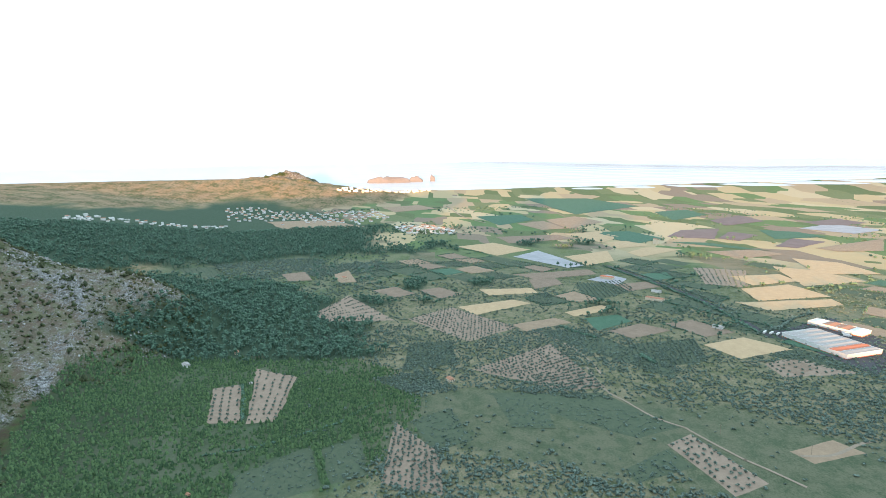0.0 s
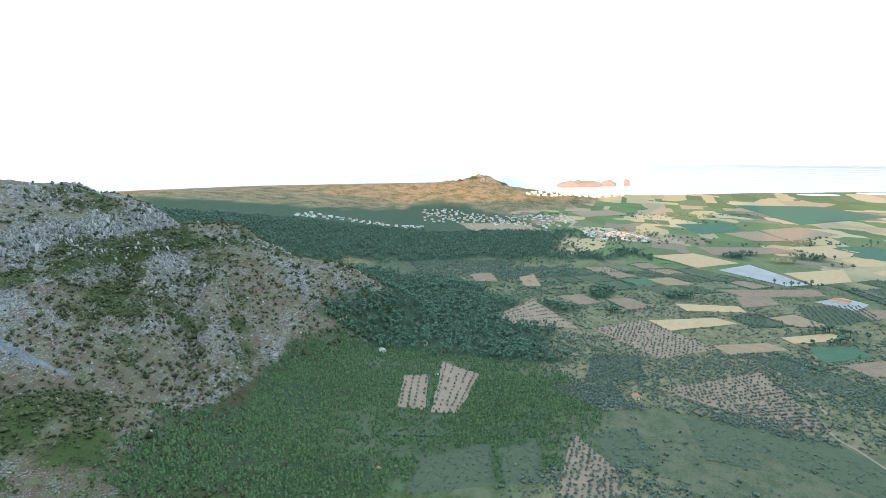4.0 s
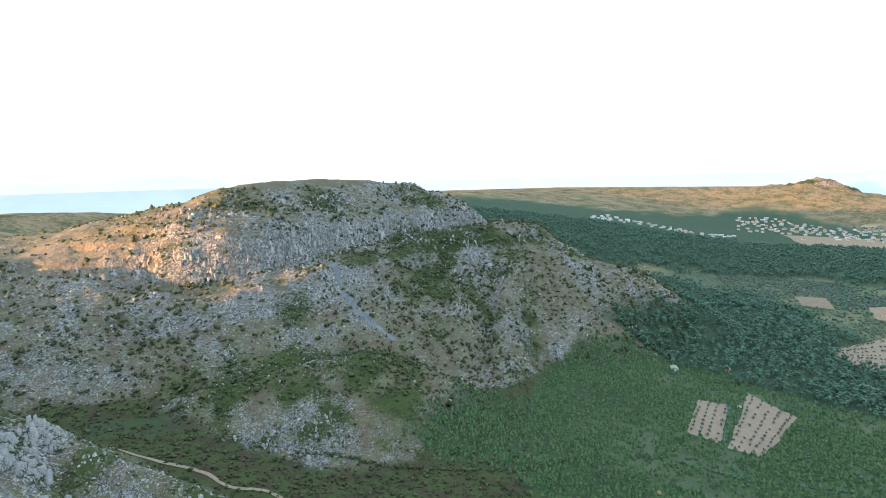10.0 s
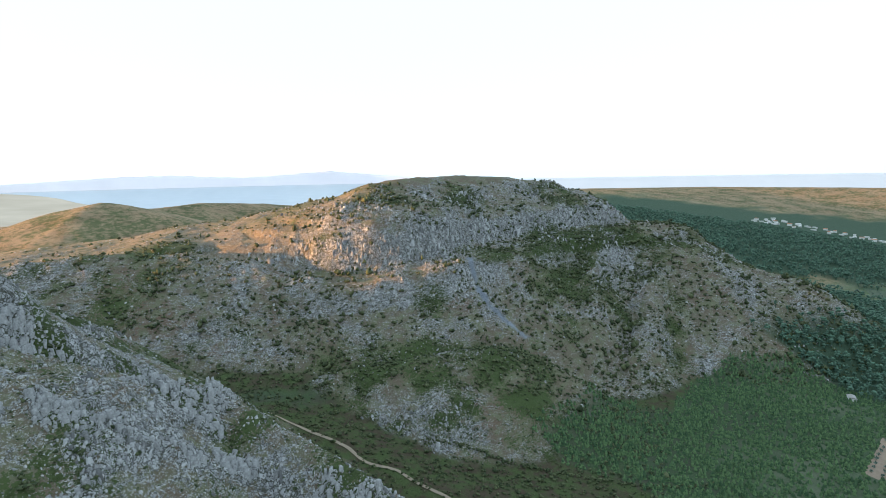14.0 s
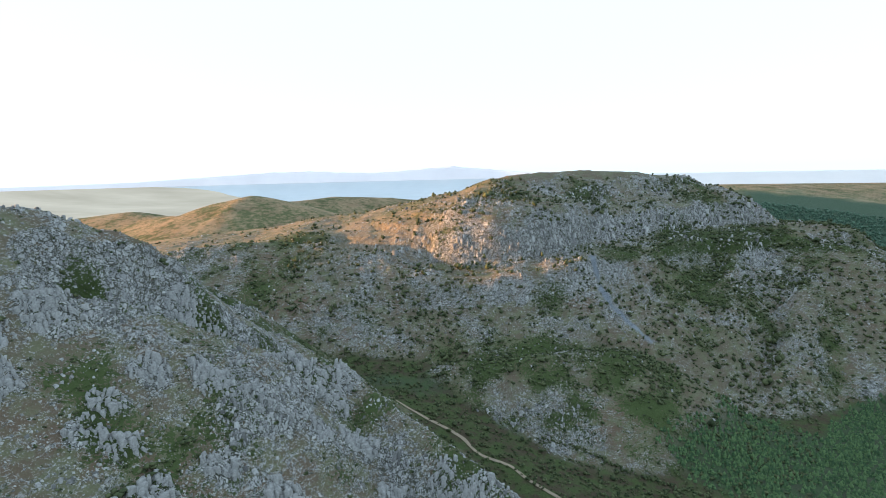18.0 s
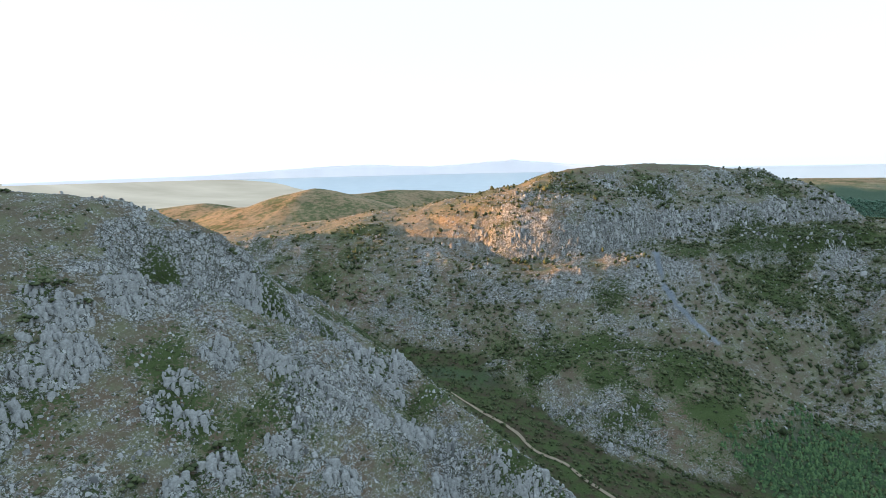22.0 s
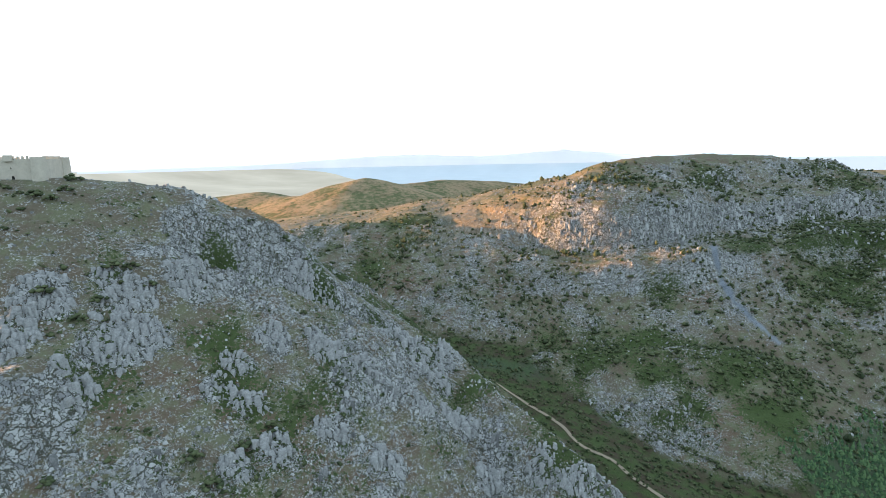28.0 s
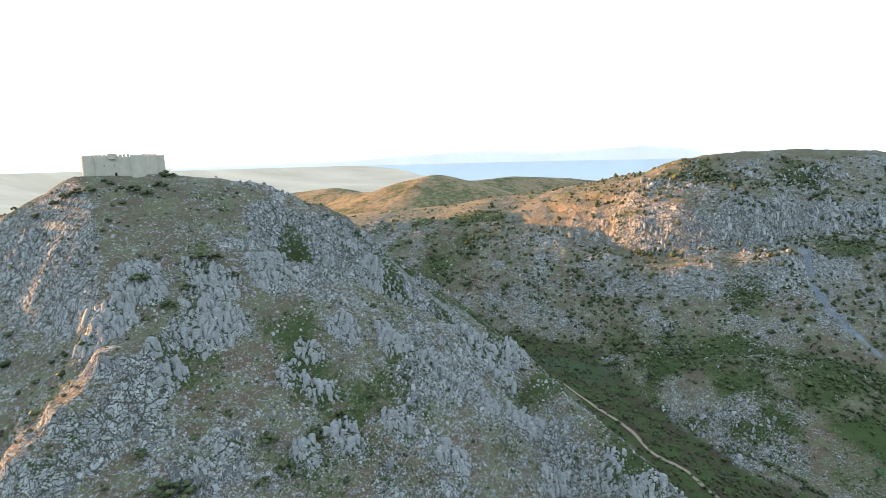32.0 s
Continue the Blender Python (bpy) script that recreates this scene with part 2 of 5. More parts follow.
CASTLE_STONE = simple("castle masonry", (0.56, 0.51, 0.43), (0.39, 0.355, 0.30), 0.25, 0.92, 0.08)
DARK = simple("dark opening", (0.03, 0.028, 0.025), (0.015, 0.014, 0.013), 2.0, 0.8)
WHITE_WALL = simple("white render", (0.66, 0.65, 0.63), (0.52, 0.51, 0.49), 0.3, 0.9)
CREAM_WALL = simple("cream render", (0.62, 0.52, 0.40), (0.5, 0.42, 0.32), 0.3, 0.9)
ROOF_TILE = simple("clay roof tiles", (0.42, 0.22, 0.14), (0.28, 0.14, 0.09), 1.2, 0.85, 0.05)
RED_ROOF = simple("red coated sheet", (0.50, 0.16, 0.08), (0.38, 0.12, 0.06), 0.5, 0.6)
GREY_ROOF = simple("weathered grey sheet", (0.36, 0.34, 0.32), (0.26, 0.24, 0.22), 0.2, 0.6)
GLASS = simple("dark window glass", (0.05, 0.06, 0.07), (0.03, 0.035, 0.04), 0.5, 0.1, spec=0.6)
WOOD = simple("weathered wood", (0.20, 0.15, 0.10), (0.12, 0.09, 0.06), 2.0, 0.9)
ISLE_ROCK = simple("pale sea cliff", (0.15, 0.16, 0.19), (0.09, 0.095, 0.11), 0.01, 0.95, 0.5)


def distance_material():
    """Hills some 25 km off, the air's bleaching painted in as pale, glowing colour."""
    m, t, b = material("far hills with painted haze", 1.0, 0.0)
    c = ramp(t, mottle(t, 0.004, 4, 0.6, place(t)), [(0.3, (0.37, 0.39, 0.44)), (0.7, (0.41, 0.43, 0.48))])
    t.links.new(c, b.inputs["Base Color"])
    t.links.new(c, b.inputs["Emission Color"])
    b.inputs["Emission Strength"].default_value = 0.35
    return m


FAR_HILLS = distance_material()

# ---- the lie of the land ----
def lattice(x, y, seed):
    """Smooth value noise, -1 to 1, with one knot a unit."""
    xi, yi = np.floor(x).astype(np.int64), np.floor(y).astype(np.int64)
    fx, fy = x - xi, y - yi
    fx, fy = fx * fx * (3 - 2 * fx), fy * fy * (3 - 2 * fy)

    def knot(i, j):
        h = (i * 374761393 + j * 668265263 + seed * 1442695041) & 0x7FFFFFFF
        h = ((h ^ (h >> 13)) * 1274126177) & 0x7FFFFFFF
        return ((h ^ (h >> 16)) & 0xFFFF) / 32767.5 - 1

    top = knot(xi, yi) * (1 - fx) + knot(xi + 1, yi) * fx
    low = knot(xi, yi + 1) * (1 - fx) + knot(xi + 1, yi + 1) * fx
    return top * (1 - fy) + low * fy


def fractal(x, y, size, octaves, seed, gain=0.5):
    total, amp = 0, 1
    for i in range(octaves):
        total = total + amp * lattice(x / size * 2 ** i + 17.3 * i, y / size * 2 ** i - 9.1 * i, seed + i)
        amp *= gain
    return total


def facets(x, y, size, seed):
    """Broken ground: blocks of about that size, each with its own level and tilt, -1 to 1."""
    u, v = x / size, y / size
    iu, iv = np.floor(u).astype(np.int64), np.floor(v).astype(np.int64)
    best, out = np.full(np.shape(x), 9.0), np.zeros(np.shape(x))
    for di in (-1, 0, 1):
        for dj in (-1, 0, 1):
            i, j = iu + di, iv + dj
            h = (i * 374761393 + j * 668265263 + seed * 1442695041) & 0x7FFFFFFF
            h = ((h ^ (h >> 13)) * 1274126177) & 0x7FFFFFFF
            h = h ^ (h >> 16)
            p = [((h >> k) & 63) / 63 for k in (0, 6, 12, 18, 24)]
            dx, dy = u - i - 0.1 - 0.8 * p[0], v - j - 0.1 - 0.8 * p[1]
            d = dx * dx + dy * dy
            out = np.where(d < best, 0.9 * p[2] - 0.45 + 1.5 * (p[3] - 0.5) * dx + 1.5 * (p[4] - 0.5) * dy, out)
            best = np.minimum(best, d)
    return out


def step(a, b, v):
    """0 before a, 1 past b, smooth between."""
    s = np.clip((v - a) / (b - a), 0, 1)
    return s * s * (3 - 2 * s)


def at(bearing, distance):
    """East and north of the place at that bearing and distance from the middle."""
    return distance * math.sin(radians(bearing)), distance * math.cos(radians(bearing))


def ridge(x, y, nodes, slope, rounding, brink=1e6, drop=0.0):
    """Height of a ridge whose crest runs through nodes of (bearing, distance, height); past the brink the slope steepens by drop."""
    best = np.full(np.shape(x), -1e4)
    pts = [(*at(b, d), z) for b, d, z in nodes]
    for (ax, ay, az), (bx, by, bz) in zip(pts, pts[1:] or pts):
        lx, ly = bx - ax, by - ay
        s = np.clip(((x - ax) * lx + (y - ay) * ly) / max(lx * lx + ly * ly, 1e-6), 0, 1)
        d = np.hypot(x - ax - s * lx, y - ay - s * ly)
        best = np.maximum(best, az + (bz - az) * s - slope * (np.sqrt(d * d + rounding * rounding) - rounding) - drop * np.maximum(d - brink, 0))
    return best


def join(a, b, k):
    """The higher of two heights, with a soft seam."""
    h = np.clip(0.5 + 0.5 * (a - b) / k, 0, 1)
    return b + (a - b) * h + k * h * (1 - h)


CASTLE = [(-45, 455, 120), (-41.5, 445, 185), (-39.5, 441, 226), (-37, 436, 270), (-34, 433, 291), (-31, 426, 301), (-25, 421, 301), (-20, 426, 297.5), (-17, 430, 293)]
DOME = [(-17, 430, 293), (-13.8, 425, 284), (-11.2, 420, 276)]
NOSE = [(-11.2, 420, 276), (-8.6, 415, 267), (-6.9, 412, 256), (-5.7, 410, 243), (-5.0, 405, 225), (-4.6, 400, 200), (-4.4, 396, 160)]
REAR = [(-8, 495, 222), (-3.7, 505, 218), (-0.2, 495, 201), (3, 475, 180), (5.5, 452, 166), (7, 432, 152)]
FRONT = [(-15, 352, 222), (-10.3, 345, 222), (-5.8, 345, 213), (-1.1, 350, 204), (2, 355, 193), (6.3, 365, 181)]
FRONT_EAST = [(6.3, 365, 181), (9.6, 364, 177), (11.5, 354, 168), (16.4, 330, 156), (18.9, 315, 150), (23.3, 295, 142), (28.9, 275, 127), (40, 262, 84), (55, 255, 46)]
GULCH = [(-14, 375, -224), (-11, 374, -215), (-6, 378, -200), (0, 390, -183), (4, 402, -163), (8, 412, -148), (11, 425, -128)]
PLA = [(27, 930, 296), (29, 945, 302), (32, 985, 305), (36, 1050, 308), (41, 1100, 302), (45, 1125, 292), (47.4, 1125, 276), (50.6, 1105, 243), (55.2, 1085, 222), (58, 1080, 196)]
SHELF = [(55.8, 1000, 186), (60.6, 1000, 177), (64.7, 1010, 146), (68, 1010, 133), (70.6, 1000, 106), (71.5, 1000, 70)]
SADDLE = [(8.4, 1010, 231), (3.7, 1040, 214), (-1.3, 1060, 208), (-5.1, 1080, 181), (-16, 1120, 160)]
FLANK = [(27, 930, 296), (26.4, 935, 287), (22.3, 950, 273), (16.8, 965, 254), (13.2, 985, 241), (8.4, 1010, 231)]
RIM = [(31, 810, 178), (25.2, 780, 186), (22.2, 772, 176), (18.5, 778, 186), (16.7, 785, 198), (13, 792, 194), (11.8, 802, 198), (8.9, 825, 208), (4.8, 850, 210), (0.3, 870, 211), (-4.1, 890, 202), (-6.7, 900, 194), (-9, 920, 178)]
KNOB = [(21, 580, 88), (25, 580, 98), (31.6, 578, 107), (35.2, 585, 108), (40.2, 600, 108), (43.3, 618, 94), (47, 640, 68)]
RIBS = [[(26.6, 900, 276), (26.2, 850, 250), (26.6, 810, 214), (28.2, 770, 190), (29.6, 740, 168), (30.4, 700, 130)],
        [(36, 830, 178), (35.2, 760, 140), (34.4, 690, 98)],
        [(43.5, 900, 190), (44, 800, 146), (43.6, 700, 98)],
        [(50.5, 960, 196), (50, 860, 150), (49.6, 760, 106), (49, 660, 58)],
        [(57, 960, 168), (56, 860, 126), (55, 760, 86), (54, 690, 52)],
        [(14, 780, 184), (13.4, 730, 150), (12.6, 690, 112)],
        [(3, 850, 202), (4.2, 800, 166), (5, 770, 136)]]
SCAR = [(-26, 335, 240), (-29, 302, 224), (-33, 287, 206), (-36.5, 279, 193), (-40, 271, 178), (-46, 262, 152)]
BACK = [(1.7, 1700, 249), (3.0, 1780, 238), (4.6, 1900, 222), (7.3, 1950, 223), (10.3, 2100, 228), (15.6, 2150, 216), (19.2, 2200, 200), (30, 2400, 180)]
BACK_WEST = [(1.7, 1700, 249), (0.4, 1720, 232), (-1.1, 1780, 210), (-3.5, 1950, 190), (-6.4, 2150, 176), (-8.8, 2300, 192), (-12, 2380, 176), (-18, 2500, 60)]
PLATEAU = [(42, 2700, 215), (50, 3200, 216), (61, 4000, 196), (72, 4400, 176), (80, 4500, 166)]
VALE = [(45, 420, 42), (33, 392, 60), (28, 418, 66), (22.7, 452, 75), (18.3, 492, 82), (16.4, 525, 85), (14, 550, 86), (12, 600, 87), (10.7, 650, 90), (5.2, 750, 116), (0, 800, 150), (-4, 860, 172), (-12, 960, 172)]
TERRACE = [(11.5, 610, 89), (16, 600, 88), (21, 600, 84), (26, 600, 78)]
HORN = [(80, 4500, 165), (82, 4750, 178), (84, 4900, 220), (84.8, 4930, 205), (86, 5000, 140), (88, 5050, 60)]
# unseen western ridges, placed and raised to cast shadows on plain and flank
ULLA = [(284, 1130, 300), (290, 1180, 290), (293, 1225, 218), (301, 1400, 214), (308, 1650, 180)]
SOUTH_SHADE = [(262, 1227, 150), (273, 1115, 150), (280, 1120, 170)]
WEST_SHADE_FAR = [(-45, 1928, 291), (-50.5, 1871, 288)]
WEST_SHADE = [(-36, 1300, 222), (-33.5, 1300, 240), (-30, 1310, 231), (-26.5, 1330, 226), (-24, 1350, 220), (-22, 1370, 215), (-19, 1400, 180)]
NORTH = [(34, 1330, 285), (33, 1600, 268), (30, 2100, 228), (33, 2600, 190)]


def flat_land(x, y):
    d = np.hypot(x - 150, y - 550)
    return 3 + 40 * np.exp(-d / 1300) + 0.8 * fractal(x, y, 700, 2, 40)


KNOWN = {}


def bare_height(x, y):
    """Height of the land without its small roughness, and how wild (rocky) it is."""
    key = (np.size(x), float(np.sum(x)), float(np.sum(y)), float(np.sum(x * y)))
    if key not in KNOWN:
        if len(KNOWN) > 12:
            KNOWN.clear()
        KNOWN[key] = lie_of_land(x, y)
    return KNOWN[key]


def lie_of_land(x, y):
    wx, wy = x + 5 * fractal(x, y, 80, 3, 5), y + 5 * fractal(x, y, 80, 3, 9)
    near = join(ridge(wx, wy, CASTLE, 0.84, 18), ridge(wx, wy, DOME, 1.1, 16), 4)
    near = join(near, join(ridge(wx, wy, NOSE, 1.5, 8), ridge(wx, wy, REAR, 0.95, 8), 4), 5)
    near = join(near, join(ridge(wx, wy, FRONT, 0.88, 8), ridge(wx, wy, FRONT_EAST, 1.25, 6), 3), 4)
    near = np.minimum(near, -ridge(wx, wy, GULCH, 1.9, 3))
    u, v = 0.407 * wy - 0.913 * wx, 0.407 * wx + 0.913 * wy
    hollow = np.interp(v, [90, 119, 137, 156, 181], [150, 176, 191, 204, 221]) + 0.06 * (u - 241) - 3 + 1.3 * np.maximum(v - 181, 0)
    near = np.where(u > 241, np.minimum(near, hollow + 1.2 * np.maximum(247 - u, 0)), near)  # hollow that lets the low sun in
    near = join(near, ridge(wx, wy, SCAR, 0.3, 2, 13, 1.5), 3)
    pla = join(ridge(wx, wy, PLA, 0.66, 30), ridge(wx, wy, SHELF, 0.66, 20), 8)
    pla = join(pla, ridge(wx, wy, FLANK, 0.3, 15, 150, 1.2), 6)
    pla = join(pla, ridge(wx, wy, SADDLE, 0.12, 20, 155, 1.3), 6)
    pla = join(pla, ridge(wx, wy, RIM, 0.68, 10), 6)
    for rib in RIBS:
        pla = join(pla, ridge(wx, wy, rib, 0.95, 8), 7)
    pla = join(pla, ridge(wx, wy, KNOB, 0.6, 8), 6)
    back = join(ridge(wx, wy, BACK, 0.33, 60), ridge(wx, wy, BACK_WEST, 0.33, 60), 20)
    east = join(ridge(wx, wy, PLATEAU, 0.16, 300), ridge(wx, wy, HORN, 0.62, 8), 20)
    west = join(join(ridge(wx, wy, ULLA, 1.0, 30), ridge(wx, wy, SOUTH_SHADE, 0.5, 30), 10), ridge(wx, wy, NORTH, 0.62, 60), 20)
    west = np.maximum(np.maximum(west, ridge(wx, wy, WEST_SHADE, 0.8, 15)), ridge(wx, wy, WEST_SHADE_FAR, 0.8, 15))
    hills = join(join(near, pla, 8), join(join(back, east, 20), west, 20), 10)
    low = join(flat_land(x, y), join(ridge(x, y, VALE, 0.42, 20), ridge(x, y, TERRACE, 0.3, 15), 8), 10)
    wild = step(-3, 8, hills - low)
    return join(hills, low, 14), wild


def crag_at(x, y):
    """0 to 1: where bare rock stands out of the slopes, in broken ribs."""
    wx, wy = x + 7 * fractal(x, y, 30, 2, 111), y + 7 * fractal(x, y, 30, 2, 113)
    return np.clip(0.5 + 0.62 * fractal(wx, wy, 34, 4, 115, 0.6) + 0.3 * fractal(x, y, 150, 2, 117), 0, 1.2)


# rock outcrops of the castle hill: bearing, distance, half width
OUTCROPS = [(-14, 291, 10), (-11.3, 286, 9), (-12.3, 304, 8), (-3.9, 325, 12), (-2.7, 319, 10), (4.1, 363, 13), (6.4, 354, 11), (7.3, 309, 9), (8.7, 343, 11), (11.6, 319, 12), (10.1, 361, 11),
            (-5.8, 379, 18), (-4.3, 386, 18), (-8.3, 372, 14), (-21.2, 337, 18), (-20.5, 315, 13), (-15.5, 349, 15), (-3, 279, 9), (-9.1, 267, 10), (3.3, 271, 11), (14.7, 292, 9), (20.6, 289, 11),
            (25.1, 277, 10), (-8.6, 322, 10), (0.9, 315, 9), (-27.8, 334, 14), (-30.6, 322, 17), (-22.5, 312, 15), (-26.2, 291, 9), (-13.4, 258, 7)]


def outcrop_at(x, y):
    """0 to 1: on the single rock outcrops of the castle hill, with ragged rims."""
    rag = 0.35 * fractal(x, y, 9, 3, 151)
    out = np.zeros(np.shape(x))
    for b, d, w in OUTCROPS:
        cx, cy = at(b, d)
        ex, ey = at(b, 1)
        u, v = (x - cx) * ey - (y - cy) * ex, (x - cx) * ex + (y - cy) * ey
        out = np.maximum(out, step(1.15, 0.6, np.hypot(u, v * 1.3) / w + rag))
    return out


def broken(x, y):
    """Blocky ledges, small on the castle hill, larger on the hill across the valley."""
    r = np.hypot(x, y)
    out = np.zeros(np.shape(x))
    i, j = r < 520, (r >= 520) & (r < 1300)
    out[i] = 1.3 * facets(x[i], y[i], 7, 131) + 0.7 * facets(x[i], y[i], 4, 133)
    out[j] = 1.9 * facets(x[j], y[j], 12, 135)
    return out


def tier_offset(x, y):
    """How far the cliff tiers of the flat-topped hill wander up and down."""
    return 6 * fractal(x, y, 160, 3, 21) - 1.1 * (np.clip(np.degrees(np.arctan2(x, y)), 22, 56) - 36)


def height(x, y):
    h, wild = bare_height(x, y)
    b, r = np.degrees(np.arctan2(x, y)), np.hypot(x, y)
    off = tier_offset(x, y)
    bench = np.interp(h + off, [0, 150, 168, 212, 226, 262, 285, 400], [0, 150, 182, 196, 234, 262, 285, 400]) - off - h
    home = step(560, 480, r)
    rough = 2.0 * fractal(x, y, 70, 5, 31, 0.58) * (0.45 + 0.55 * step(300, 270, h)) + 1.2 * np.abs(fractal(x, y, 14, 3, 35))
    rough = rough * (1 - 0.7 * step(1250, 1500, r))
    bench = bench * (1 - home) * step(302, 284, h) * (1 - step(760, 820, r) * step(25, 20, b)) * step(14, 20, b)
    keep = step(0, 40, np.hypot(x + 202, y - 380) - 26)
    near = step(3200, 2200, r)
    crag = crag_at(x, y)
    smooth = 1 - 0.75 * home * step(266, 282, h)
    rough = rough * smooth + 2.2 * crag ** 2 * step(306, 285, h) * smooth - 1.5
    rough = rough + home * (outcrop_at(x, y) * (2.4 + 1.4 * broken(x, y)) + 1.3 * step(0.55, 0.9, crag) * broken(x, y) * smooth)
    ledges = 1.5 * np.tanh(3 * np.sin((h + 8 * fractal(x, y, 60, 3, 119)) / 1.9)) * step(0.3, 0.8, crag)
    rough = rough + home * ledges * 0.45 * smooth
    rough = rough + (1 - home) * step(0.5, 0.85, crag) * step(308, 292, h) * broken(x, y)
    rough = rough * (1 - 0.85 * heath_at(x, y))
    horn = step(600, 300, np.hypot(x - 4870, y - 520))
    return h + wild * keep * near * (bench + rough) + horn * wild * (26 * np.abs(fractal(x, y, 150, 4, 37, 0.6)) - 8)


FAR, SPAN = 3600.0, 1250.0


def drawn_in(x, y, z):
    """What lies beyond 3.6 km is drawn in along its line, so that the whole land ends within 4.9 km; the earth's bend is taken off."""
    r = np.maximum(np.hypot(x, y), 1.0)
    z = z - r * r / 1.47e7
    q = np.where(r > FAR, (FAR + (r - FAR) * SPAN / (SPAN + np.maximum(r - FAR, 0))) / r, 1.0)
    return x * q, y * q, EYE.z + (z - EYE.z) * q


def lines(a, b, fine, grow, end):
    """Grid lines: even from a to b, then wider and wider out to end on both sides."""
    mid = list(np.arange(a, b + fine, fine))
    up, s = [mid[-1]], fine
    while up[-1] < end:
        s *= grow
        up.append(up[-1] + s)
    down, s = [mid[0]], fine
    while down[-1] > -end:
        s *= grow
        down.append(down[-1] - s)
    return np.array(down[:0:-1] + mid + up[1:])


def shore(x, y):
    """Above 0 on land, below 0 out at sea."""
    b, r = np.degrees(np.arctan2(x, y)), np.hypot(x, y)
    coast = np.interp(b, [-60, -20, -8, 0, 6, 14, 30, 50, 62, 80, 86, 89, 93, 104, 121, 133, 139, 175], [90000, 60000, 30000, 9400, 5600, 4200, 4200, 5000, 5200, 5000, 5300, 5500, 5100, 5150, 5800, 6900, 8400, 60000])
    return coast * (1 + 0.012 * lattice(b * 0.9, b * 0, 77)) - r


def sheet(name, xs, ys, zf, mat):
    X, Y = np.meshgrid(xs, ys)
    X, Y = X.ravel(), Y.ravel()
    Z = zf(X, Y)
    nx, ny = len(xs), len(ys)
    i = np.arange(nx * ny).reshape(ny, nx)
    F = np.stack([i[:-1, :-1], i[:-1, 1:], i[1:, 1:], i[1:, :-1]], -1).reshape(-1, 4)
    me = bpy.data.meshes.new(name)
    me.vertices.add(len(X))
    me.vertices.foreach_set("co", np.stack(drawn_in(X, Y, Z), 1).astype(np.float32).ravel())
    me.loops.add(F.size)
    me.loops.foreach_set("vertex_index", F.ravel().astype(np.int32))
    me.polygons.add(len(F))
    me.polygons.foreach_set("loop_start", np.arange(0, F.size, 4, dtype=np.int32))
    me.update(calc_edges=True)
    me.polygons.foreach_set("use_smooth", np.ones(len(F), bool))
    me.materials.append(mat)
    return new(name, me), X, Y, Z


def land(x, y):
    h = height(x, y)
    s = shore(x, y)
    return np.where(s > 0, np.maximum(h, 1.5), np.where(h > 30, h, -6))


def add_attribute(ob, name, values):
    ob.data.attributes.new(name, "FLOAT", "POINT").data.foreach_set("value", np.asarray(values, np.float32))


def polar(x, y):
    return np.degrees(np.arctan2(x, y)), np.hypot(x, y)


def forest_at(x, y):
    """Where tall pine wood grows on the low ground."""
    b, r = polar(x, y)
    rim = 35 * fractal(x, y, 90, 3, 55)
    low, high = np.interp(b, [58, 62, 68, 78, 86, 93], [920, 860, 830, 800, 745, 720]), np.interp(b, [62, 68, 80, 88, 94], [1500, 1600, 1330, 1060, 850])
    wood = step(-15, 15, r + rim - low) * step(-15, 15, high - r + rim) * step(58.5, 61.5, b + rim * 0.04) * step(94, 91, b + rim * 0.04)
    belt = step(1600, 1680, r + 2 * rim) * step(np.interp(b, [46, 62, 72, 80, 86, 91], [2900, 2950, 3150, 3900, 3500, 2500]), np.interp(b, [46, 62, 72, 80, 86, 91], [2650, 2750, 2900, 3500, 3100, 2350]), r + 3 * rim) * step(46, 52, b) * step(95, 90, b + rim * 0.06)
    clumps = step(0.55, 0.75, fractal(x, y, 150, 3, 57)) * step(900, 1100, r) * step(2400, 1900, r) * step(85, 92, b) * step(135, 112, b)
    h, wild = bare_height(x, y)
    return np.clip(wood + belt + clumps, 0, 1) * (1 - wild * (r < 1300) * step(66, 92, h + 0.4 * rim))


def young_at(x, y):
    """Where low young pines cover the foot of the hill."""
    b, r = polar(x, y)
    rim = 25 * fractal(x, y, 70, 3, 52)
    low = np.interp(b, [40, 50, 58, 66, 80, 95], [560, 500, 440, 420, 430, 470])
    high = np.interp(b, [40, 50, 58, 64, 70, 80, 90, 96], [560, 610, 660, 830, 860, 790, 730, 640])
    return step(-15, 15, r + rim - low) * step(-15, 15, high - r + rim) * (1 - bare_height(x, y)[1] * step(46, 66, bare_height(x, y)[0]))


